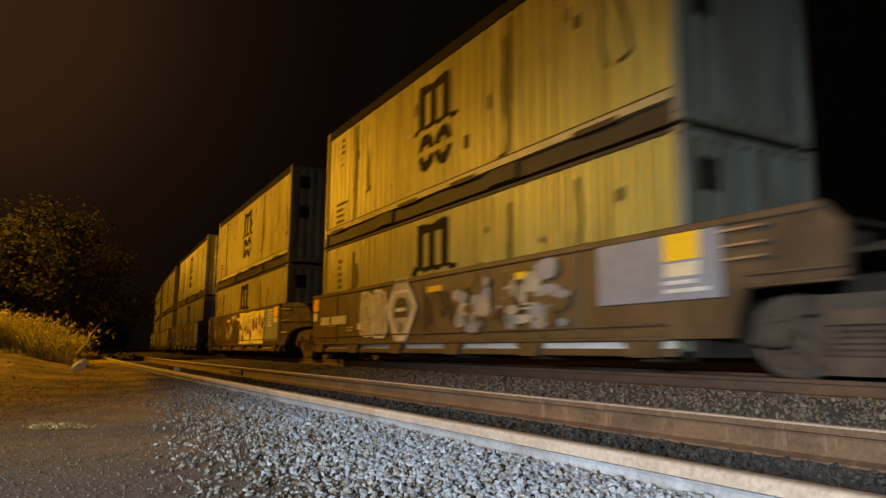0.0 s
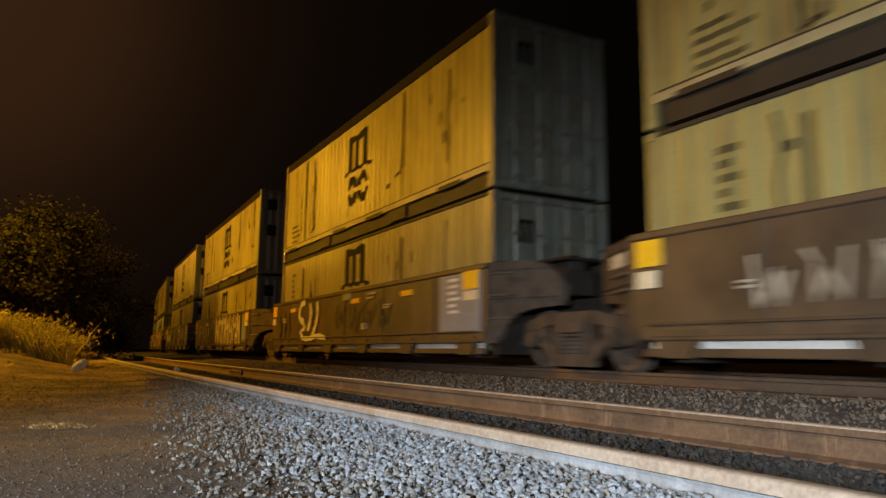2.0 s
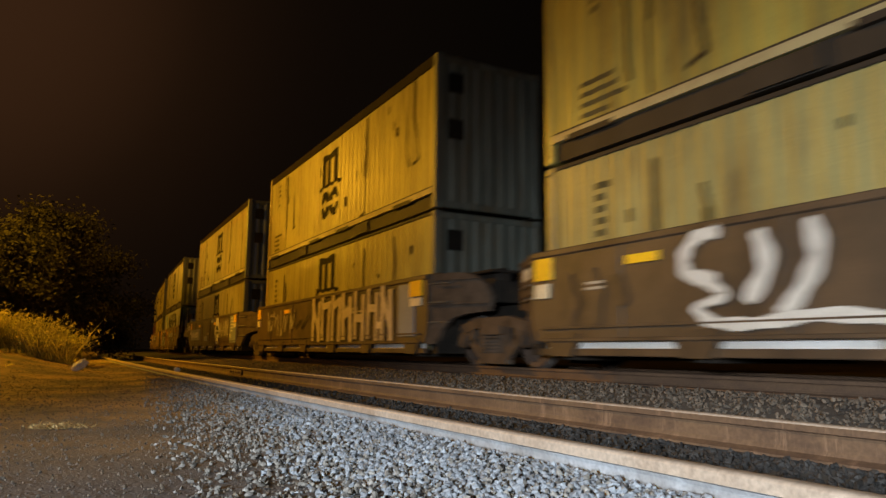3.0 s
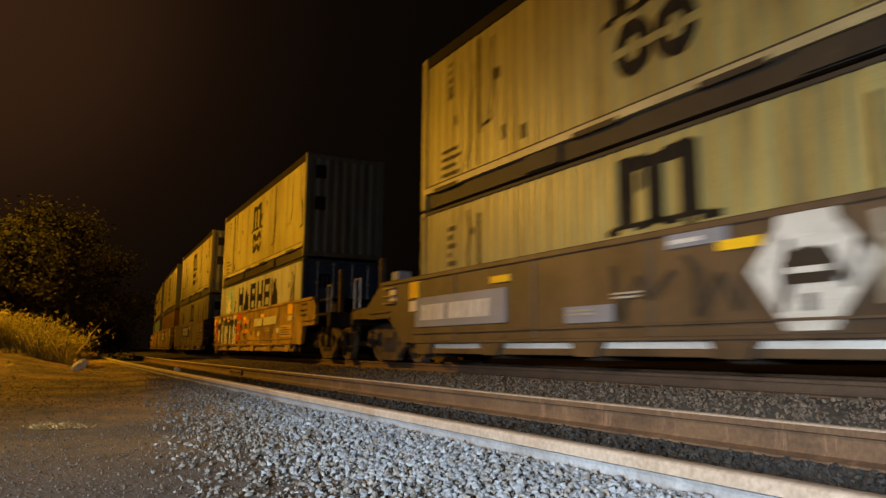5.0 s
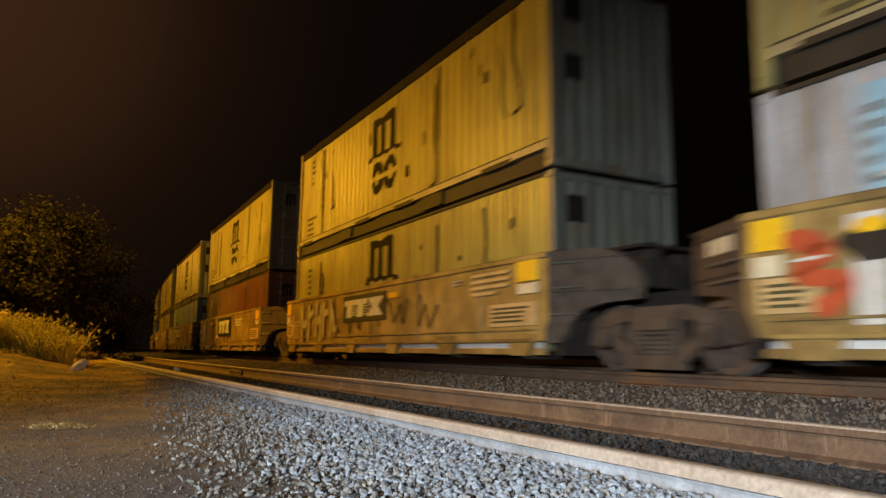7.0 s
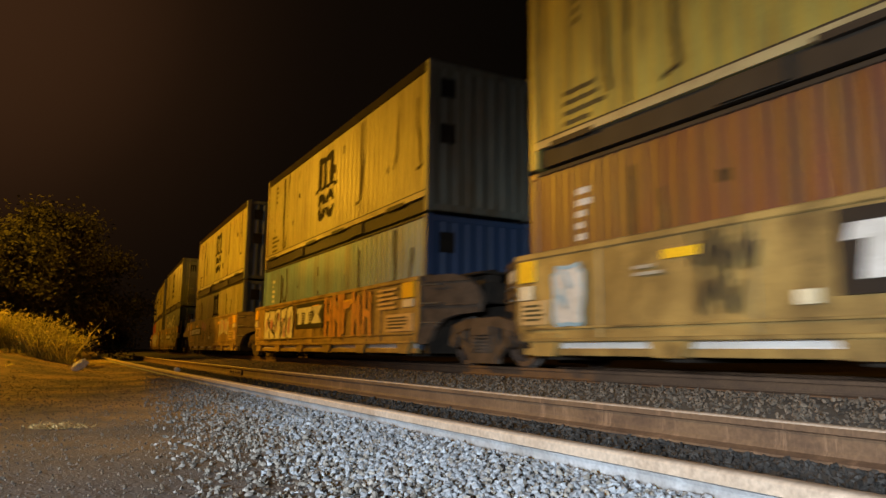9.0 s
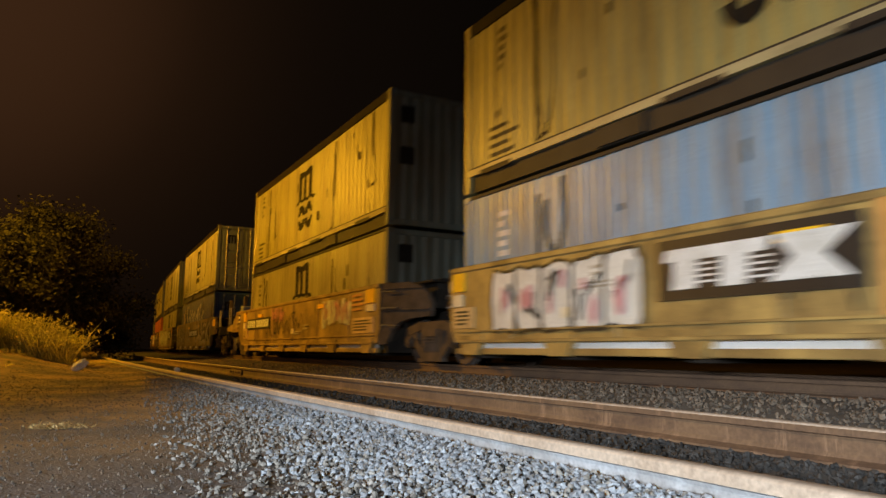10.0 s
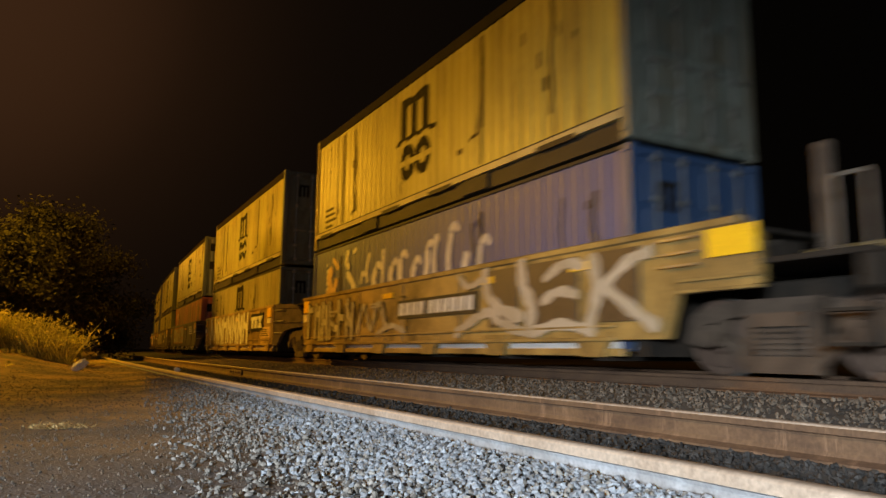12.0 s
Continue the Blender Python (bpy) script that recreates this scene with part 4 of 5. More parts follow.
            bmesh.ops.recalc_face_normals(bm, faces=bm.faces[:])
            plate = part("end_plate", bm, M["truck"], car, "dull brown end plate over the truck")
            if side < 0:
                bm = bmesh.new()
                for i, (k0, k1, z) in enumerate(((0.05, 0.95, 1.18), (0.1, 0.85, 1.62))):
                    p, q = Vector((a, ya - 0.02, z)) + run * k0, Vector((a, ya - 0.02, z)) + run * k1
                    tube(bm, p, q, 0.022 - 0.006 * i, 6)
                part("pipe", bm, M["truck"], plate, "brake pipe along the end plate")
            if e < 0 and side < 0:
                q = Vector((b - a, yb - ya, 0)).normalized()
                n = Vector((q.y, -q.x, 0)) if q.y * side > 0 else Vector((-q.y, q.x, 0))
                if n.y > 0:
                    n = -n
                bm = bmesh.new()
                for k in range(4):
                    p = Vector((a, ya, 1.42)) + q * (0.36 + 0.16 * k) + n * 0.004
                    hexa(bm, [p, p + q * 0.12, p + q * 0.12 + n * 0.006, p + n * 0.006], [p + Vector((0, 0, 0.17)), p + q * 0.12 + Vector((0, 0, 0.17)), p + q * 0.12 + n * 0.006 + Vector((0, 0, 0.17)), p + n * 0.006 + Vector((0, 0, 0.17))])
                bmesh.ops.recalc_face_normals(bm, faces=bm.faces[:])
                tagged(part("unit_number", bm, M["reflector_white"], car, "plain pale bars of the unit number"), kind="stuff")
            for z in (1.10, 1.30) if e < 0 else (0.86, 1.22, 1.56):
                bm = bmesh.new()
                p, q = Vector((a, ya, z)).lerp(Vector((b, yb, z)), 0.12), Vector((a, ya, z)).lerp(Vector((b, yb, z)), 0.62 if e < 0 else 0.40)
                out = Vector((0, side * 0.07, 0))
                tube(bm, p + out, q + out, 0.014, 6)
                tube(bm, p, p + out, 0.012, 5)
                tube(bm, q, q + out, 0.012, 5)
                part("grab_iron", bm, M["steel"], car, "bare steel grab iron")
        part("top_chord", one_box(-6.2, 6.2, *sorted((side * (SIDE + 0.035), side * (SIDE - 0.12))), SIDE_TOP - 0.085, SIDE_TOP + 0.005, 0.015), paint, car)
        part("bottom_chord", one_box(-6.05, 6.05, *sorted((side * (SIDE - 0.02), side * (SIDE - 0.12))), 0.30, 0.395, 0.01), paint, car)
        part("flange", one_box(-5.95, 5.95, *sorted((side * (SIDE - 0.085), side * (SIDE - 0.115))), 0.395, SIDE_LOW - 0.02), M["flange"], car, "pale flange under the side")
        part("ledge", one_box(-5.95, 5.95, *sorted((side * (SIDE + 0.05), side * (SIDE - 0.06))), SIDE_LOW - 0.02, SIDE_LOW + 0.03, 0.01), paint, car)
        part("ledge", one_box(-5.95, 5.95, *sorted((side * (SIDE + 0.04), side * (SIDE - 0.06))), SIDE_LOW + 0.15, SIDE_LOW + 0.18, 0.006), paint, car)
        for k in range(6):
            x = -5.55 + k * 2.22
            bm = bmesh.new()
            hexa(bm, [(x - 0.34, side * (SIDE + 0.02), 0.60), (x + 0.34, side * (SIDE + 0.02), 0.60), (x + 0.34, side * (SIDE - 0.1), 0.60), (x - 0.34, side * (SIDE - 0.1), 0.60)],
                 [(x - 0.2, side * (SIDE + 0.03), 0.29), (x + 0.2, side * (SIDE + 0.03), 0.29), (x + 0.2, side * (SIDE - 0.14), 0.29), (x - 0.2, side * (SIDE - 0.14), 0.29)])
            bmesh.ops.recalc_face_normals(bm, faces=bm.faces[:])
            part("gusset", bm, paint, car)
        for k in range(5):
            x = -4.44 + k * 2.22
            part("side_rib", one_box(x - 0.035, x + 0.035, *sorted((side * (SIDE + 0.022), side * (SIDE - 0.02))), SIDE_LOW + 0.03, SIDE_TOP - 0.085, 0.008), paint, car)
    for k in range(6):
        x = -5.55 + k * 2.22
        part("floor_beam", one_box(x - 0.15, x + 0.15, -SIDE + 0.14, SIDE - 0.14, 0.24, 0.35, 0.01), M["grime"], car)
    for e in (-1, 1):
        coupler = front_coupler if e > 0 else rear_coupler
        bm = bmesh.new()
        x0, x1 = sorted((e * 6.16, e * 6.36))
        box(bm, x0, x1, -1.3, 1.3, 0.30, SIDE_TOP + 0.03)
        for y in (-0.9, -0.3, 0.3, 0.9):
            xx0, xx1 = sorted((e * 6.36, e * 6.46))
            box(bm, xx0, xx1, y - 0.05, y + 0.05, 0.8, SIDE_TOP - 0.05)
        part("bulkhead", bm, M["grime"], car, "dark ribbed well bulkhead")
        reach = 9.2 if coupler else 7.7
        x0, x1 = sorted((e * 6.36, e * reach))
        part("centre_sill", one_box(x0, x1, -0.33, 0.33, 0.88, 1.16, 0.02), M["grime"], car)
        x0, x1 = sorted((e * 6.36, e * 7.4))
        bm = bmesh.new()
        box(bm, x0, x1, -0.80, 0.80, SIDE_TOP - 0.02, SIDE_TOP + 0.03)
        box(bm, x0 + 0.2, x1 - 0.25, 0.1, 0.6, 1.2, SIDE_TOP - 0.02)
        box(bm, x0 + 0.15, x1 - 0.1, -0.62, -0.14, 1.2, SIDE_TOP - 0.15)
        bevel(bm, 0.02)
        part("end_platform", bm, M["grime"], car, "dark end platform with brake gear")
        if e > 0:
            bm = bmesh.new()
            for u0, u1, r0, r1 in ((6.55, 6.62, 0.10, 0.19), (6.62, 7.22, 0.19, 0.19), (7.22, 7.29, 0.19, 0.10)):
                tube(bm, (u0, -0.42, SIDE_TOP - 0.1), (u1, -0.42, SIDE_TOP - 0.1), r0, 14, r1)
            part("air_reservoir", bm, M["grime"], car, "grimy round air reservoir", smooth=False)
        bm = bmesh.new()
        last = None
        for i in range(9):
            k = i / 8
            p = Vector((e * (6.9 + 0.85 * k), 0.22, 0.98 - 0.28 * math.sin(math.pi * k)))
            if last:
                tube(bm, last, p, 0.025, 6)
            last = p
        part("air_hose", bm, M["seal"], car, "sagging black air hose")
        if coupler:
            x0, x1 = sorted((e * 8.95, e * 9.15))
            part("end_sill", one_box(x0, x1, -1.42, 1.42, 0.92, 1.22, 0.02), M["grime"], car)
            x0, x1 = sorted((e * 7.38, e * 9.13))
            part("walkway", one_box(x0, x1, -1.40, 1.40, 1.22, 1.28, 0.01), M["grime"], car, "steel end walkway")
            bm = bmesh.new()
            x0, x1 = sorted((e * 9.2, e * 9.55))
            box(bm, x0, x1, -0.14, 0.14, 0.78, 1.06)
            x0, x1 = sorted((e * 9.52, e * 9.80))
            box(bm, x0, x1, -0.06, 0.22, 0.74, 1.10)
            bevel(bm, 0.03)
            part("coupler", bm, M["truck"], car, "knuckle coupler")
            for side in (-1, 1):
                bm = bmesh.new()
                for x in (8.76, 9.06):
                    tube(bm, (e * x, side * 1.36, 1.25), (e * x, side * 1.36, 1.95), 0.022, 6)
                tube(bm, (e * 8.76, side * 1.36, 1.95), (e * 9.06, side * 1.36, 1.95), 0.022, 6)
                part("handrail", bm, M["steel"], car)
                bm = bmesh.new()
                for z in (0.42, 0.72):
                    x0, x1 = sorted((e * 8.62, e * 9.08))
                    box(bm, x0, x1, side * 1.40 - 0.09, side * 1.40 + 0.09, z, z + 0.03)
                for x in (8.62, 9.05):
                    x0, x1 = sorted((e * x, e * (x + 0.03)))
                    box(bm, x0, x1, side * 1.40 - 0.03, side * 1.40 + 0.03, 0.42, 0.92)
                part("step", bm, M["grime"], car, "steel ladder step")
            bm = bmesh.new()
            x0, x1 = sorted((e * (8.30 if e > 0 else 8.60), e * (8.42 if e > 0 else 8.72)))
            box(bm, x0, x1, -0.92, -0.78, 1.24, 2.45)
            bevel(bm, 0.02)
            part("brake_stand", bm, M["truck"], car, "tall dull brown brake stand")
            bm = bmesh.new()
            bmesh.ops.create_cone(bm, segments=18, radius1=0.26, radius2=0.26, depth=0.03, cap_ends=True, matrix=Matrix.Translation((e * 8.78, 0.35, 1.75)) @ Matrix.Rotation(math.pi / 2, 4, "Y"))
            tube(bm, (e * 8.6, 0.35, 1.75), (e * 8.78, 0.35, 1.75), 0.03, 6)
            tube(bm, (e * 8.62, 0.35, 1.25), (e * 8.62, 0.35, 1.78), 0.05, 6)
            part("brake_wheel", bm, M["grime"], car)
            truck(car, e * 7.88, rollers)
        elif e > 0:
            truck(car, 7.77, rollers)
    return car


# ---- painted marks on the wagon's side ----
FACE = -(SIDE + 0.026)


def flat(bm, pts, layer=0, mi=0):
    bm.faces.new([bm.verts.new((x, FACE - 0.003 * layer, z)) for x, z in pts]).material_index = mi


def rect(bm, x0, x1, z0, z1, layer=0, mi=0, slant=0.0):
    flat(bm, [(x0, z0), (x1, z0), (x1 + slant, z1), (x0 + slant, z1)], layer, mi)


def sign(car, name, x0, x1, z0, z1, mat, label="", depth=0.008):
    return part(name, one_box(x0, x1, FACE - depth, FACE + 0.03, z0, z1, 0.003), mat, car, label)


def stroke(bm, pts, w, layer, mi):
    for (xa, za), (xb, zb) in zip(pts, pts[1:]):
        d = Vector((xb - xa, zb - za))
        if d.length < 1e-4:
            continue
        n = Vector((-d.y, d.x)).normalized() * w / 2
        k = d.normalized() * w * 0.3
        flat(bm, [(xa - k.x - n.x, za - k.y - n.y), (xb + k.x - n.x, zb + k.y - n.y), (xb + k.x + n.x, zb + k.y + n.y), (xa - k.x + n.x, za - k.y + n.y)], layer, mi)


def blob(bm, cx, cz, rx, rz, layer, mi, rng, n=12):
    flat(bm, [(cx + rx * math.cos(2 * math.pi * i / n) * rng.uniform(0.75, 1.15), cz + rz * math.sin(2 * math.pi * i / n) * rng.uniform(0.75, 1.15)) for i in range(n)], layer, mi)


def throw_up(car, x0, x1, z0, z1, fill, line, seed, letters=4, extra=(), line_w=0.05):
    """Bubble-letter spray paint: fat fills with outlines and blots."""
    rng = random.Random(seed)
    mats = [M[fill], M[line]] + [M[e] for e in extra]
    w = (x1 - x0) / letters
    for k in range(letters):
        bm = bmesh.new()
        cx = x0 + w * (k + 0.5)
        pts, m = [], 16
        for i in range(m):
            a = 2 * math.pi * i / m
            q = rng.uniform(0.86, 1.08)
            ex = math.copysign(abs(math.cos(a)) ** 0.38, math.cos(a))
            ez = math.copysign(abs(math.sin(a)) ** 0.38, math.sin(a))
            pts.append((cx + w * 0.52 * ex * q, min(z1, max(z0, (z0 + z1) / 2 + (z1 - z0) * 0.5 * ez * q))))
        flat(bm, pts, 1 + k % 2, 0)
        stroke(bm, pts + pts[:1], line_w, 4 + k % 2, 1)
        for _ in range(2):
            x, z = cx + rng.uniform(-0.25, 0.25) * w, rng.uniform(z0 + 0.25, z1 - 0.25)
            stroke(bm, [(x, z), (x + rng.uniform(-0.2, 0.2) * w, z + rng.uniform(-0.35, 0.35)), (x + rng.uniform(-0.3, 0.3) * w, z + rng.uniform(-0.2, 0.2))], line_w, 7, 1)
        for q in range(len(extra)):
            for _ in range(2):
                blob(bm, cx + rng.uniform(-0.45, 0.45) * w, rng.uniform(z0 + 0.25, z1 - 0.25), w * rng.uniform(0.06, 0.15), rng.uniform(0.08, 0.26), 9 + q, 2 + q, rng)
        part("graffiti_letter", bm, mats, car, "spray-painted bubble letter")


def spray_bars(car, x0, x1, z0, z1, seed):
    """Tall white, blue and black sprayed uprights with blots over them."""
    rng = random.Random(seed)
    bm = bmesh.new()
    x, k = x0, 0
    while x < x1:
        w = rng.uniform(0.24, 0.42)
        top = z1 - rng.uniform(0, 0.12)
        rect(bm, x, x + w, z0 + rng.uniform(0, 0.06), top, 1, (0, 2, 0, 1, 0)[k % 5], rng.uniform(-0.08, 0.08))
        rect(bm, x + w * 0.86, x + w * 1.0, z0, top - 0.1, 2, 2)
        if k % 2 == 0:
            blob(bm, x + w * 0.6, top - rng.uniform(0.12, 0.3), w * rng.uniform(0.7, 1.1), rng.uniform(0.12, 0.2), 2, 2, rng)
        if k % 3 == 0:
            blob(bm, x + w * 0.5, top - rng.uniform(0.02, 0.12), w * 0.5, 0.07, 3, 3, rng)
        if k % 4 == 1:
            stroke(bm, [(x, z0 + 0.2), (x + w * 1.4, z0 + 0.5), (x + w * 0.4, top - 0.1)], 0.07, 4, 1)
        x += w * rng.uniform(0.85, 1.05)
        k += 1
    tagged(part("graffiti", bm, [M["g_white"], M["g_blue"], M["g_black"], M["reflector"]], car, "tall white, blue and black spray painting"), kind="stuff")


def tag(car, x0, x1, z0, z1, colour, seed, width=0.06, letters=5):
    """Thin handwritten spray strokes."""
    rng = random.Random(seed)
    w = (x1 - x0) / letters
    for k in range(letters):
        bm = bmesh.new()
        x = x0 + w * k
        pts = [(x + rng.uniform(0, 0.3) * w, rng.uniform(z0, z1) if i % 2 else (z0 if i % 4 else z1)) for i in range(2)]
        for i in range(4):
            pts.append((x + w * (0.25 + 0.2 * i) + rng.uniform(-0.1, 0.1) * w, z0 + (z1 - z0) * (rng.random() * 0.4 + (0.6 if i % 2 else 0.0))))
        stroke(bm, pts, width * rng.uniform(0.7, 1.3), 1 + k % 3, 0)
        part("graffiti_letter", bm, M[colour], car, "thin spray-painted letter")


def hexagon(car, cx, cz, rx, rz, fill="g_pale"):
    """A six-sided white shape with a cap on top and a dark dome inside."""
    bm = bmesh.new()
    ring = [(cx + rx, cz + rz * 0.1), (cx + rx * 0.55, cz + rz * 0.72), (cx - rx * 0.55, cz + rz * 0.72), (cx - rx, cz + rz * 0.1), (cx - rx * 0.35, cz - rz * 0.95), (cx + rx * 0.3, cz - rz * 0.95)]
    flat(bm, ring, 1, 0)
    stroke(bm, ring + ring[:1], 0.13, 2, 1)
    flat(bm, [(cx - rx * 0.6, cz + rz * 0.7), (cx + rx * 0.6, cz + rz * 0.7), (cx + rx * 0.5, cz + rz * 1.12), (cx - rx * 0.5, cz + rz * 1.12)], 3, 0)
    dome = [(cx + rx * 0.52 * math.cos(math.pi * i / 8), cz + rz * 0.02 + rz * 0.45 * math.sin(math.pi * i / 8)) for i in range(9)]
    flat(bm, dome + [(cx - rx * 0.5, cz - rz * 0.22), (cx + rx * 0.5, cz - rz * 0.22)], 4, 2)
    rect(bm, cx - rx * 0.36, cx + rx * 0.36, cz - rz * 0.02, cz + rz * 0.1, 5, 1)
    rect(bm, cx - 0.05, cx + 0.05, cz - rz * 0.72, cz - rz * 0.4, 4, 2)
    part("graffiti", bm, [M[fill], M["g_white"], M["g_black"]], car, "six-sided spray painting with a dark dome")


def smooth_line(pts, n=6):
    out = []
    for i in range(len(pts) - 1):
        p0, p1, p2, p3 = (Vector(pts[max(0, min(len(pts) - 1, i + d))]) for d in (-1, 0, 1, 2))
        for j in range(n):
            t = j / n
            out.append(0.5 * (2 * p1 + (p2 - p0) * t + (2 * p0 - 5 * p1 + 4 * p2 - p3) * t * t + (3 * p1 - p0 - 3 * p2 + p3) * t ** 3))
    out.append(Vector(pts[-1]))
    return [(v.x, v.y) for v in out]


def sweeps(car, lines, colour, label, layer=3):
    """Broad curved spray strokes, each one ribbon of its own."""
    for i, (w, pts) in enumerate(lines):
        bm = bmesh.new()
        pts = smooth_line(pts)
        prev = None
        for j, (x, z) in enumerate(pts):
            ax, az = pts[max(0, j - 1)]
            bx, bz = pts[min(len(pts) - 1, j + 1)]
            n = Vector((az - bz, bx - ax)).normalized() * w * (0.5 if 0 < j < len(pts) - 1 else 0.3) * (1 + 0.18 * math.sin(j * 1.3 + i))
            y = FACE - 0.003 * (layer + i % 3)
            cur = (bm.verts.new((x - n.x, y, z - n.y)), bm.verts.new((x + n.x, y, z + n.y)))
            if prev:
                bm.faces.new((prev[0], cur[0], cur[1], prev[1]))
            prev = cur
        part("graffiti_stroke", bm, M[colour], car, label)


def angular(car, x0, x1, z0, z1, fill, line, seed, letters):
    """Tall upright spray shapes of straight strokes with dark edges."""
    rng = random.Random(seed)
    w = (x1 - x0) / letters
    for k in range(letters):
        bm = bmesh.new()
        x = x0 + w * (k + 0.08)
        t = w * rng.uniform(0.22, 0.30)
        rows = [[(x, z0 + rng.uniform(0, 0.08)), (x + rng.uniform(-0.05, 0.05), z1)]]
        if rng.random() < 0.75:
            rows.append([(x + w * 0.62, z0), (x + w * 0.62 + rng.uniform(-0.06, 0.06), z1 - rng.uniform(0, 0.12))])
        if rng.random() < 0.6:
            z = rng.uniform(z0 + 0.35, z1 - 0.12)
            rows.append([(x, z), (x + w * 0.62, z + rng.uniform(-0.15, 0.15))])
        else:
            rows.append([(x, z1 - 0.1), (x + w * 0.62, z0 + 0.2)])
        for i, pts in enumerate(rows):
            stroke(bm, pts, t + 0.07, 1 + k % 2, 1)
            stroke(bm, pts, t, 4 + i, 0)
        part("graffiti_letter", bm, [M[fill], M[line]], car, "tall angular spray-painted shape")


def cream_piece(car, x0, x1, z0, z1, seed):
    """A broad cream field with purple blots and thin grey lines."""
    rng = random.Random(seed)
    bm = bmesh.new()
    n = 14
    top = [(x1 - (x1 - x0) * i / n, z1 - rng.uniform(0, 0.08)) for i in range(n + 1)]
    flat(bm, [(x0 + 0.08, z0), (x1 - 0.06, z0)] + top, 1, 0)
    for k in range(9):
        cx, cz = x0 + (x1 - x0) * (k + 0.5) / 9, rng.uniform(z0 + 0.2, z1 - 0.2)
        blob(bm, cx, cz, rng.uniform(0.10, 0.20), rng.uniform(0.10, 0.26), 2 + k % 2, 1, rng)
        px, pz = cx + rng.uniform(-0.2, 0.2), rng.uniform(z0 + 0.15, z1 - 0.15)
        stroke(bm, smooth_line([(px, pz), (px + rng.uniform(-0.2, 0.3), pz + rng.uniform(-0.3, 0.3)), (px + rng.uniform(0.1, 0.5), pz + rng.uniform(-0.25, 0.25))], 4), 0.045, 5 + k % 2, 2)
        if k % 2:
            blob(bm, cx + 0.2, rng.uniform(z0 + 0.1, z1 - 0.1), 0.10, 0.12, 7, 3, rng)
    tagged(part("graffiti", bm, [M["g_cream"], M["g_purple"], M["g_pale"], M["g_pink"]], car, "cream spray painting with purple blots"), kind="stuff")


def bars(car, x0, x1, z0, z1, rows, mat, seed, name="small_print"):
    """Rows of unreadable small print."""
    rng = random.Random(seed)
    bm = bmesh.new()
    step = (z1 - z0) / rows
    for k in range(rows):
        z = z1 - step * (k + 0.75)
        rect(bm, x0, x0 + (x1 - x0) * rng.uniform(0.65, 1.0), z, z + step * 0.5, 4)
    tagged(part(name, bm, M[mat], car), kind="stuff")


def number_label(car, x0, x1, z0, z1, ground, seed):
    """The wagon's reporting mark and number as plain bars on a panel."""
    if ground:
        sign(car, "label_panel", x0 - 0.08, x1 + 0.08, z0 - 0.06, z1 + 0.06, M[ground], depth=0.004)
    m = x0 + (x1 - x0) * 0.43
    n = 4
    for k in range(n):
        bm = bmesh.new()
        a = x0 + (m - x0 - 0.12) * k / n
        rect(bm, a, a + (m - x0 - 0.12) / n * 0.8, z0, z1, 4, slant=0.03)
        part("number_bar", bm, M["white"], car)
    n = 6
    for k in range(n):
        bm = bmesh.new()
        a = m + (x1 - m) * k / n
        rect(bm, a, a + (x1 - m) / n * 0.8, z0, z1, 4, slant=0.03)
        part("number_bar", bm, M["white"], car)


def owner_panel(car, x0, x1, z0, z1):
    """The owner's mark: white bars on a black panel."""
    sign(car, "owner_panel", x0, x1, z0, z1, M["black"], "black panel with white mark", 0.004)
    bm = bmesh.new()
    w, h = x1 - x0, z1 - z0
    a, b = z0 + h * 0.17, z1 - h * 0.17
    lean = h * 0.06
    rect(bm, x0 + w * 0.04, x0 + w * 0.60, b - h * 0.2, b, 4, slant=lean)
    for k in (0.09, 0.36):
        rect(bm, x0 + w * k, x0 + w * (k + 0.14), a, b - h * 0.2, 4, slant=lean)
        for i in range(4):
            z = a + h * (0.08 + 0.095 * i)
            rect(bm, x0 + w * (k + 0.14), x0 + w * (k + 0.26), z, z + h * 0.035, 4)
    mx, mz = x0 + w * 0.78, (a + b) / 2
    flat(bm, [(x0 + w * 0.60, a), (x0 + w * 0.78, a), (mx + w * 0.05, mz), (x0 + w * 0.82, b), (x0 + w * 0.63, b), (mx - w * 0.07, mz)], 4)
    flat(bm, [(mx - w * 0.06, mz), (x0 + w * 0.80, a), (x0 + w * 0.95, a), (mx + w * 0.07, mz), (x0 + w * 0.97, b), (x0 + w * 0.82, b)], 5)
    tagged(part("owner_mark", bm, M["white"], car, "white block shapes"), kind="stuff")


def reflectors(car, list_x, rear_end=True, front=5.5):
    for x in list_x:
        sign(car, "reflector", x, x + 0.5, 1.40, 1.51, M["reflector"], "yellow reflector strip")
    if front:
        sign(car, "reflector", front, front + 0.5, 1.36, 1.66, M["reflector"], "yellow reflector plate")
        sign(car, "reflector", front + 0.02, front + 0.48, 1.18, 1.33, M["reflector_white"], "cream reflector strip")
    if rear_end:
        sign(car, "reflector", -6.1, -5.72, 1.33, 1.64, M["reflector"], "yellow reflector plate")
        sign(car, "reflector", -6.1, -5.8, 1.08, 1.28, M["reflector_white"], "cream reflector strip")


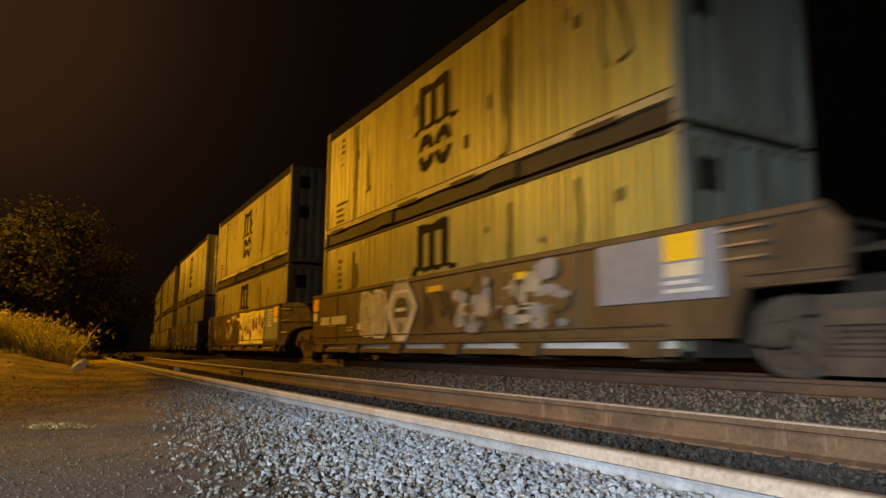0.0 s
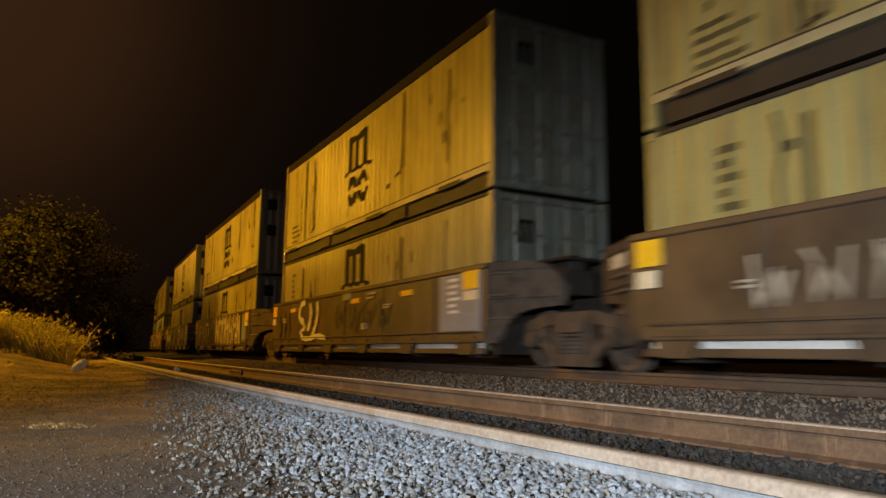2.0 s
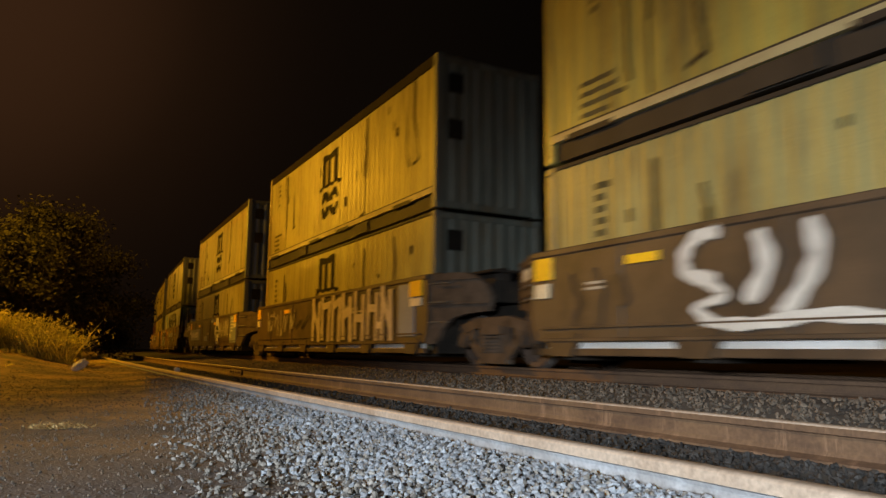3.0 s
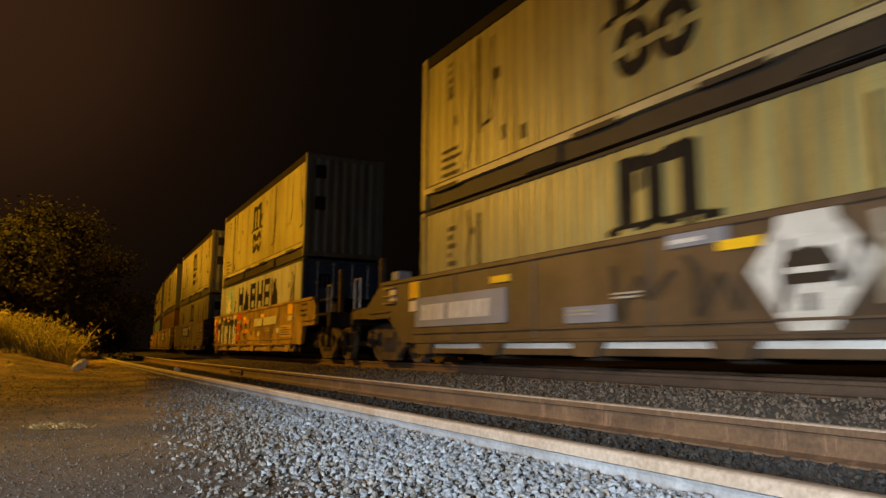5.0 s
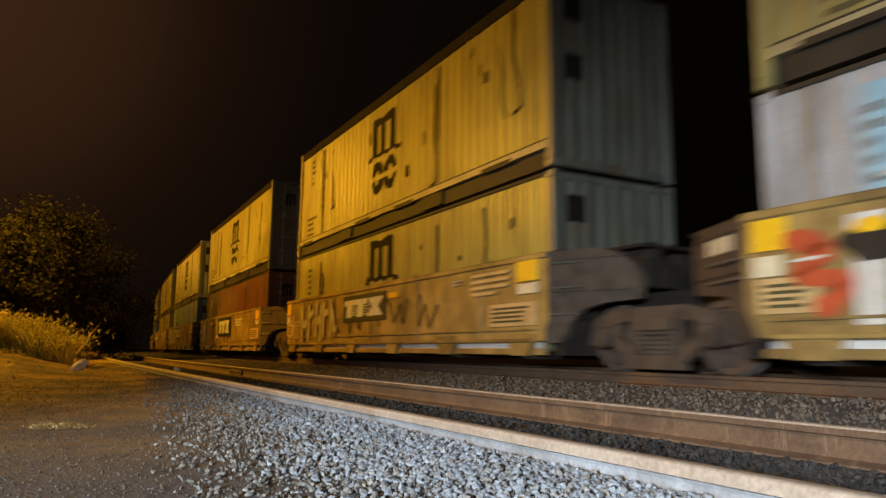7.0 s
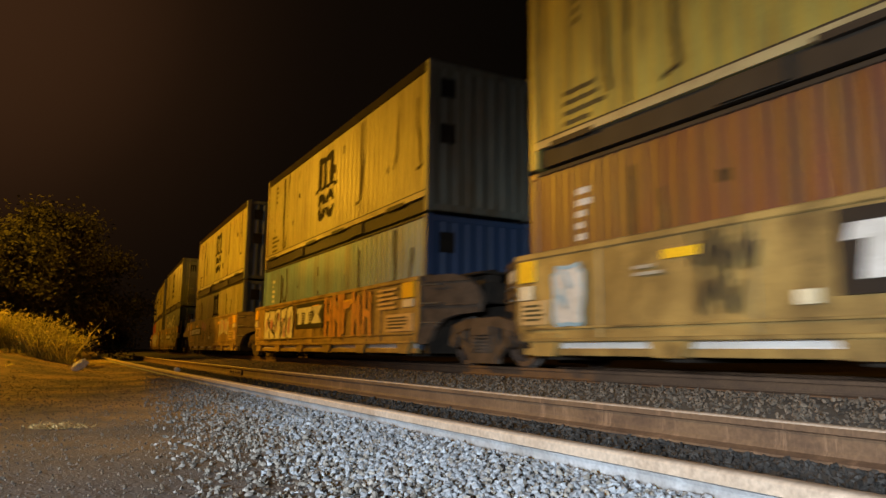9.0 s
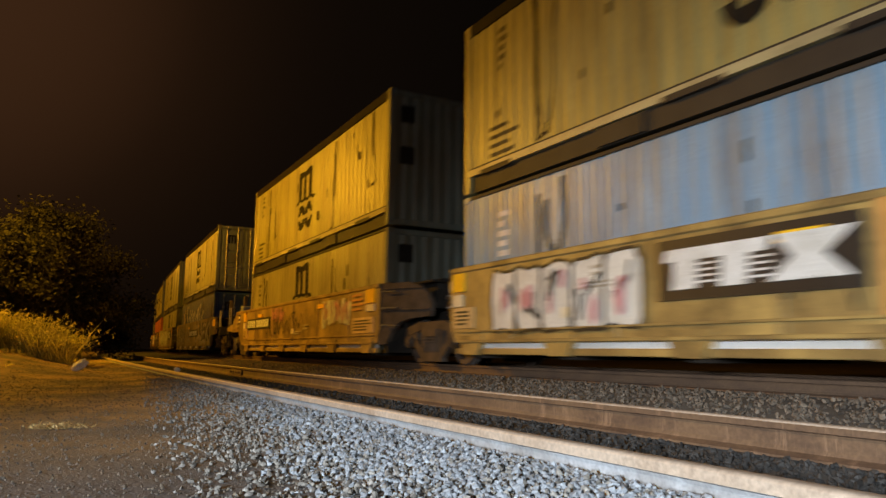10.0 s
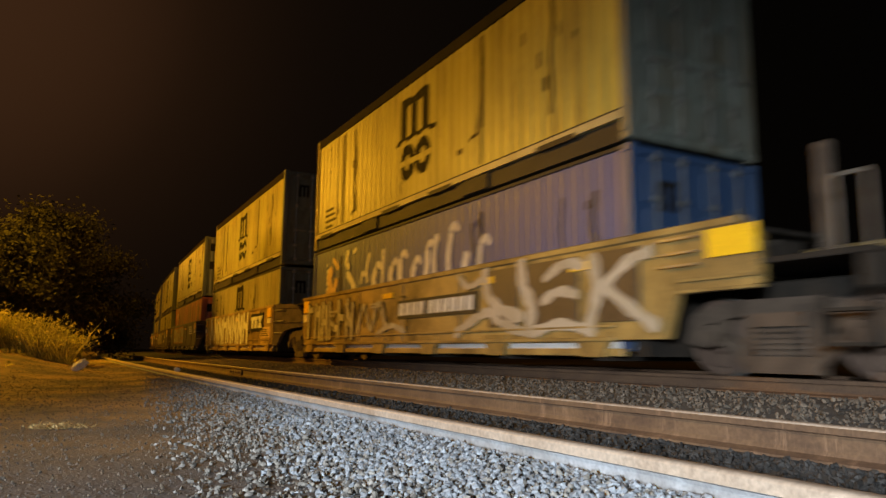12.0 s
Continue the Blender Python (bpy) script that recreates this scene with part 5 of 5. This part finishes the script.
# ---- the train: each unit's rear container end at arc length u when the clip begins ----
UNITS = [
    (21.92, True, False, "car_brown"), (37.46, False, False, "car_brown"), (53.00, False, False, "car_brown"), (68.56, False, False, "car_brown"), (84.11, False, True, "car_brown"),
    (103.75, True, False, "car_yellow"), (119.30, False, False, "car_yellow"), (134.80, False, False, "car_yellow"), (150.30, False, False, "car_yellow"), (165.70, False, True, "car_yellow"),
    (185.60, True, False, "car_yellow"), (201.10, False, False, "car_yellow"), (216.60, False, False, "car_brown"), (232.10, False, False, "car_brown"), (247.60, False, True, "car_brown"),
    (267.30, True, False, "car_yellow"), (282.80, False, False, "car_yellow"), (298.30, False, False, "car_brown"), (313.80, False, False, "car_brown"), (329.30, False, True, "car_brown"),
]
LOWER_Z, LOWER_H, UPPER_Z, UPPER_H = 0.36, 2.64, 3.05, 3.10
LOW_RAILS, UP_RAILS = (0.16, 0.07), (0.30, 0.23)

YELLOW_UP = "ochre yellow shipping container with dark carrier mark, stacked on top"
YELLOW_LOW = "ochre yellow shipping container with dark mark, sunk in the well wagon"
upper_models = [
    container(M["yellow"], UPPER_H, False, UP_RAILS, 41, "tall", None, YELLOW_UP),
    container(M["yellow_pale"], UPPER_H, False, UP_RAILS, 42, "tall", None, YELLOW_UP),
    container(M["yellow"], UPPER_H, True, UP_RAILS, 43, "tall", None, "ochre yellow shipping container with closed doors forward, stacked on top"),
    container(M["yellow_pale"], UPPER_H, False, UP_RAILS, 44, "tall", None, YELLOW_UP),
]
lower_models = {
    "y1": container(M["yellow_pale"], LOWER_H, False, LOW_RAILS, 51, "cut", None, YELLOW_LOW),
    "y2": container(M["yellow"], LOWER_H, False, LOW_RAILS, 52, "cut", None, YELLOW_LOW),
    "y3": container(M["yellow_pale"], LOWER_H, True, LOW_RAILS, 53, "cut", None, "ochre yellow shipping container with closed doors, in a well wagon"),
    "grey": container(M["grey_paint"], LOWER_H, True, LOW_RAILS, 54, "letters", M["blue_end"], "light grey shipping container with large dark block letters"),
    "rust": container(M["rust_red"], LOWER_H, True, LOW_RAILS, 55, "none", None, "brown red shipping container in the well wagon"),
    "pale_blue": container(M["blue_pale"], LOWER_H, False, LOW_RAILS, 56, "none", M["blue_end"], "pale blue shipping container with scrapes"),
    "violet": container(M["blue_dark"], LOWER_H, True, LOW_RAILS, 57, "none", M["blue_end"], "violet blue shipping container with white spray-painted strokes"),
    "orange": container(M["orange"], LOWER_H, False, LOW_RAILS, 58, "none", None, "orange red shipping container in the well wagon"),
}
UPPER_KIND = [0, 1, 2, 0, 3, 1, 0, 2, 1, 0, 2, 2, 0, 1, 3, 0, 1, 2, 0, 1]
LOWER_KIND = ["y2", "y1", "y3", "y2", "y1", "grey", "y2", "rust", "pale_blue", "y1", "violet", "y3", "orange", "y2", "y1", "grey", "y2", "y1", "pale_blue", "y2"]


def wall_ribbon(bm, pts, w):
    """A sprayed ribbon that lies on a container's wall."""
    pts = smooth_line(pts)
    prev = None
    for j, (x, z) in enumerate(pts):
        ax, az = pts[max(0, j - 1)]
        bx, bz = pts[min(len(pts) - 1, j + 1)]
        n = Vector((az - bz, bx - ax)).normalized() * w * (0.5 if 0 < j < len(pts) - 1 else 0.15)
        y = -HALF + 0.014
        cur = (bm.verts.new((x - n.x, y, z - n.y)), bm.verts.new((x + n.x, y, z + n.y)))
        if prev:
            bm.faces.new((prev[0], cur[0], cur[1], prev[1]))
        prev = cur


def violet_strokes(root):
    """White and cream sprayed strokes low on the violet container's wall."""
    rng = random.Random(8)
    lines = [(0.30, [(-5.0, 1.35), (-4.75, 1.55), (-4.85, 1.9), (-4.6, 2.0)]), (0.22, [(-4.7, 1.4), (-4.45, 1.5), (-4.3, 1.8)]), (0.14, [(-4.6, 2.3), (-4.35, 2.15), (-4.2, 2.0)]),
             (0.16, [(-3.5, 2.4), (-3.65, 2.15), (-3.45, 1.95)]), (0.20, [(-3.6, 1.85), (-3.3, 1.65), (-3.05, 1.4)]), (0.12, [(-3.2, 2.3), (-3.0, 2.4)]),
             (0.13, [(-2.2, 2.2), (-2.35, 1.85), (-2.3, 1.5)]), (0.12, [(-2.7, 1.5), (-2.6, 1.75), (-2.45, 1.7)])]
    x = -1.9
    while x < 2.6:
        top = rng.uniform(1.65, 2.2)
        lines.append((rng.uniform(0.13, 0.24), [(x, 1.38), (x + rng.uniform(-0.05, 0.08), (1.38 + top) / 2), (x + rng.uniform(0.0, 0.12), top)]))
        if rng.random() < 0.4:
            lines.append((0.13, [(x + 0.05, top), (x + 0.2, top + 0.12), (x + 0.36, top - 0.02)]))
        x += rng.uniform(0.34, 0.62)
    for w, pts in lines:
        bm = bmesh.new()
        wall_ribbon(bm, pts, w)
        part("graffiti_stroke", bm, M["g_white"] if pts[0][0] > -4.2 else M["tan"], root, "pale spray-painted stroke")


violet_strokes(lower_models["violet"])

rollers, vehicles = [], []
used = set()


def placed(model, m):
    if model.name in used:
        return copy_thing(model, m)
    used.add(model.name)
    model.matrix_basis = m
    return model


for k, (u, fc, rc, paint) in enumerate(UNITS):
    label = "brown steel well wagon with sprayed graffiti on its side" if paint == "car_brown" else "faded yellow steel well wagon with grimy graffitied side"
    car = well_wagon(M[paint], fc, rc, rollers, label)
    lower = placed(lower_models[LOWER_KIND[k]], pose(0, 0, 0))
    upper = placed(upper_models[UPPER_KIND[k]], pose(0, 0, 0))
    vehicles.append((u - LENGTH / 2, car, lower, upper))
cars = [v[1] for v in vehicles]

# marks, wagon by wagon
c = cars[0]
reflectors(c, (0.25, 2.8), front=5.95)
sign(c, "patch_panel", 4.85, 6.72, 0.92, 1.66, M["panel_grey"], "blue grey paint patch", 0.003)
bars(c, 5.95, 6.6, 0.98, 1.16, 2, "white", 1)
hexagon(c, -0.85, 1.12, 0.62, 0.58)
throw_up(c, -2.9, -1.5, 0.62, 1.6, "g_pale", "g_white", 2, 2)
rng = random.Random(3)
for k in range(60):
    bm = bmesh.new()
    blob(bm, rng.uniform(1.2, 4.2), rng.uniform(0.72, 1.5), rng.uniform(0.08, 0.36), rng.uniform(0.06, 0.18), 1 + k % 9, 0, rng, 9)
    part("graffiti_blot", bm, M[("g_pale", "car_brown", "panel_grey")[k % 3]], c, "faded mottled spray paint")
number_label(c, -5.5, -3.75, 0.95, 1.15, None, 4)
c = cars[1]
reflectors(c, (-1.8, 0.05))
cream_piece(c, 0.55, 4.3, 0.54, 1.70, 5)
sign(c, "patch", -0.95, 0.0, 1.46, 1.65, M["panel_grey"], "grey patch", 0.003)
bars(c, -0.9, -0.05, 1.5, 1.6, 1, "white", 72)
sign(c, "patch_panel", 4.4, 6.05, 0.62, 1.64, M["panel_grey"], "blue grey paint patch", 0.003)
bars(c, 4.8, 5.45, 1.05, 1.62, 6, "white", 6)
tag(c, -2.0, -0.6, 0.7, 1.3, "g_white", 7, 0.09, 2)
tag(c, -4.6, -2.9, 0.8, 1.3, "g_pale", 71, 0.05, 3)
c = cars[2]
reflectors(c, (-4.3, 0.45, 3.1))
sweeps(c, [(0.15, [(-2.95, 1.62), (-3.25, 1.58), (-3.42, 1.38), (-3.35, 1.18), (-3.0, 1.12)]), (0.13, [(-3.3, 0.86), (-3.1, 0.68), (-2.6, 0.64), (-1.9, 0.70), (-1.2, 0.64)]),
           (0.17, [(-2.5, 1.56), (-2.42, 1.2), (-2.65, 0.85)]), (0.15, [(-1.95, 1.6), (-1.9, 1.25), (-2.1, 0.9), (-2.3, 0.72)]), (0.10, [(-3.2, 1.1), (-2.9, 0.95), (-3.25, 0.85)])], "g_white", "broad pale spray-painted stroke")
sweeps(c, [(0.3, [(-5.5, 1.35), (-5.35, 1.0), (-5.45, 0.75)]), (0.26, [(-5.0, 1.4), (-4.85, 1.05), (-4.95, 0.72)]), (0.22, [(-4.5, 1.3), (-4.4, 0.9)])], "car_brown", "faded spray-painted stroke", 1)
sign(c, "patch_panel", 4.7, 6.05, 0.66, 1.64, M["panel_grey"], "blue grey paint patch", 0.003)
bars(c, 5.0, 5.45, 0.95, 1.6, 6, "white", 9)
sign(c, "patch", -0.1, 0.4, 1.5, 1.66, M["panel_grey"], "grey patch", 0.003)
c = cars[3]
reflectors(c, (-3.0, 1.2))
angular(c, -0.3, 4.9, 0.60, 1.62, "tan_pale", "g_black", 10, 7)
sign(c, "patch_panel", 5.0, 5.7, 0.62, 1.62, M["panel_grey"], "grey paint patch", 0.003)
tag(c, -4.9, -1.8, 0.72, 1.5, "g_pale", 11, 0.08, 4)
c = cars[4]
reflectors(c, (-3.3, 1.0))
hexagon(c, 1.98, 1.10, 0.56, 0.50, "g_white")
tag(c, 2.6, 4.5, 0.8, 1.55, "g_pale", 12, 0.09, 5)
sign(c, "patch", 0.3, 1.1, 1.50, 1.66, M["panel_grey"], "grey patch", 0.003)
bars(c, 0.35, 0.95, 1.52, 1.62, 1, "white", 73)
sign(c, "patch", -1.5, -0.6, 0.72, 0.94, M["panel_grey"], "grey patch", 0.003)
sign(c, "patch_panel", 4.8, 6.0, 0.6, 1.64, M["panel_grey"], "grey paint patch", 0.003)
bars(c, 5.0, 5.6, 1.0, 1.6, 5, "white", 13)
sign(c, "patch_panel", -5.85, -2.9, 0.78, 1.32, M["panel_grey"], "blue grey label patch", 0.003)
number_label(c, -5.6, -3.3, 0.9, 1.18, None, 14)
c = cars[5]
reflectors(c, (-0.4, 2.2))
spray_bars(c, -5.1, -1.5, 0.54, 1.66, 17)
sweeps(c, [(0.22, [(-1.5, 1.52), (-1.1, 1.58), (-0.7, 1.5)]), (0.20, [(-1.5, 1.1), (-1.2, 1.16), (-0.8, 1.08)]), (0.18, [(-1.5, 0.72), (-1.2, 0.78), (-0.9, 0.64)]), (0.2, [(-1.45, 1.5), (-1.3, 1.1), (-1.4, 0.7)]),
           (0.2, [(-5.75, 1.42), (-5.35, 1.3), (-5.6, 1.1), (-5.2, 0.95), (-5.45, 0.7)])], "g_red", "red sprayed flame")
sweeps(c, [(0.03, [(-1.4, 1.32), (-0.95, 1.36)]), (0.03, [(-1.4, 0.95), (-0.95, 0.98)]), (0.03, [(-1.35, 0.87), (-0.9, 0.9)]), (0.03, [(-5.7, 1.2), (-5.35, 1.22)])], "g_white", "thin white sprayed line", 7)
sweeps(c, [(0.16, [(-0.5, 1.3), (-0.1, 1.36), (0.5, 1.3)]), (0.14, [(-0.5, 0.95), (0.1, 1.0), (0.6, 0.92)])], "g_orange", "orange sprayed stroke", 1)
number_label(c, 1.35, 4.3, 1.12, 1.38, None, 21)
sign(c, "data_plate", 4.3, 4.6, 0.85, 1.0, M["white"])
c = cars[6]
reflectors(c, (0.9,))
owner_panel(c, -1.6, 0.8, 0.98, 1.58)
angular(c, -4.7, -1.9, 0.60, 1.5, "g_pale", "car_yellow", 22, 5)
bars(c, 4.2, 5.3, 1.2, 1.6, 4, "tan", 23)
c = cars[7]
reflectors(c, (-3.35, 0.0))
owner_panel(c, -1.35, 1.15, 0.86, 1.62)
throw_up(c, -5.3, -4.7, 0.7, 1.5, "g_white", "sky_blue", 24, 1)
tag(c, -3.0, -2.1, 1.1, 1.66, "rail_brown", 25, 0.04, 4)
tag(c, -2.9, -2.3, 0.75, 1.15, "rail_brown", 26, 0.03, 3)
bars(c, 2.2, 3.6, 1.2, 1.5, 3, "white", 26)
c = cars[8]
reflectors(c, (0.0, 2.3))
owner_panel(c, -1.5, 0.85, 0.92, 1.6)
throw_up(c, -4.9, -1.75, 0.62, 1.6, "g_white", "g_black", 27, 5, ("g_pink",), 0.045)
angular(c, 1.0, 4.1, 0.70, 1.62, "g_orange", "car_yellow", 28, 5)
bars(c, 4.3, 5.4, 1.15, 1.62, 5, "tan", 29)
c = cars[9]
reflectors(c, (-4.0, 2.2))
tag(c, 2.65, 4.6, 0.95, 1.5, "g_white", 30, 0.16, 4)
tag(c, 2.7, 4.5, 1.0, 1.5, "g_pink", 130, 0.12, 4)
number_label(c, -5.4, -2.6, 1.08, 1.32, "rail_brown", 31)
tag(c, -2.2, -0.9, 1.2, 1.6, "g_pink", 32, 0.08, 3)
bars(c, 4.7, 5.4, 1.2, 1.62, 4, "g_orange", 33)
c = cars[10]
reflectors(c, (-0.9, 2.8, 5.15), front=None)
for x0, x1 in ((3.15, 3.95), (4.2, 5.3), (5.7, 6.4)):
    sign(c, "patch", x0, x1, 0.72, 1.6, M["car_brown"], "brown sprayed fill", 0.003)
sweeps(c, [(0.15, [(2.10, 0.62), (2.69, 0.84), (3.16, 0.95), (3.52, 0.78), (4.22, 0.62), (4.93, 0.72), (5.64, 0.60)]), (0.20, [(3.07, 1.66), (3.14, 1.25), (3.52, 0.98), (4.11, 0.84)]),
           (0.23, [(4.05, 1.7), (4.11, 1.3), (4.32, 0.98), (4.22, 0.66)]), (0.14, [(4.58, 1.34), (5.05, 1.52), (5.46, 1.45)]), (0.14, [(4.52, 1.02), (4.93, 1.16), (5.34, 1.08)]),
           (0.20, [(5.62, 1.6), (5.69, 1.1), (5.52, 0.66)]), (0.15, [(5.76, 1.12), (6.23, 1.42), (6.64, 1.52)]), (0.16, [(5.82, 1.16), (6.29, 0.86), (6.70, 0.62)]), (0.11, [(2.22, 1.62), (2.57, 1.4), (3.04, 1.5)])], "tan_pale", "broad pale spray-painted outline")
angular(c, -5.7, -2.4, 0.62, 1.5, "g_pale", "car_brown", 35, 6)
sweeps(c, [(0.12, [(-2.3, 0.7), (-1.9, 1.3), (-1.5, 0.8), (-1.1, 1.35), (-0.7, 0.75)]), (0.12, [(-1.2, 0.66), (-0.5, 0.85), (0.2, 0.7)])], "g_pale", "pale spray-painted stroke", 1)
number_label(c, -0.1, 2.75, 1.02, 1.26, "rail_brown", 36)
sign(c, "reflector", 7.4, 8.0, 1.34, 1.64, M["reflector"], "yellow reflector plate")
c = cars[11]
reflectors(c, (-3.0, 0.6))
angular(c, -4.6, 3.0, 0.62, 1.6, "g_white", "g_pale", 37, 8)
owner_panel(c, 3.2, 5.0, 0.95, 1.55)
for j, c in enumerate(cars[12:]):
    reflectors(c, (-3.0, 1.5))
    throw_up(c, -4.0 + j * 0.3, 1.0, 0.65, 1.6, ("g_white", "g_pale")[j % 2], ("g_orange", "car_brown")[j % 2], 60 + j, 4, (), 0.08)
    bars(c, 3.5, 5.0, 1.1, 1.55, 4, "white", 80 + j)

# tan data panels at both ends of the yellow wagons
for j, c in enumerate(cars):
    if UNITS[j][3] == "car_yellow" and j != 10:
        for x0, x1 in ((-6.06, -5.45), (4.75, 5.95)):
            sign(c, "data_panel", x0, x1, 0.72, 1.06, M["tan"], "tan data panel with faded print", 0.003)
            bars(c, x0 + 0.08, x1 - 0.06, 0.76, 1.02, 4, "faint", 500 + j)

# faint stencils, rub marks and small plates that every wagon carries
for j, c in enumerate(cars):
    rng = random.Random(200 + j)
    for k in range(3):
        x = rng.uniform(-5.4, 4.6)
        z = rng.uniform(0.75, 1.45)
        bars(c, x, x + rng.uniform(0.3, 0.8), z, z + rng.uniform(0.08, 0.2), 2, "g_pale", 300 + j * 5 + k)
    x = rng.uniform(-5.0, 5.0)
    sign(c, "data_plate", x, x + 0.22, 0.8, 0.94, M["reflector_white"], "small cream data plate")
    tag(c, rng.uniform(-4.5, 0), rng.uniform(0.8, 4.5), 0.72, 1.4, "rail_brown", 400 + j, 0.05, 4)


# ---- motion: the train runs towards the viewer along the curve ----
def motions():
    steps = [i * 0.2 for i in range(61)]
    for s0, car, lower, upper in vehicles:
        for thing, z in ((car, 0.0), (lower, LOWER_Z), (upper, UPPER_Z)):
            walk(thing, [(t, train_pose(s0 - SPEED * t, z)) for t in steps])
    turn = SPEED / FPS / WHEEL_R
    for w in rollers:
        x, y, z = w.location
        walk(w, [(i / FPS, Matrix.Translation((x, y, z)) @ Matrix.Rotation(turn * i, 4, "Y")) for i in range(361)])


motions()
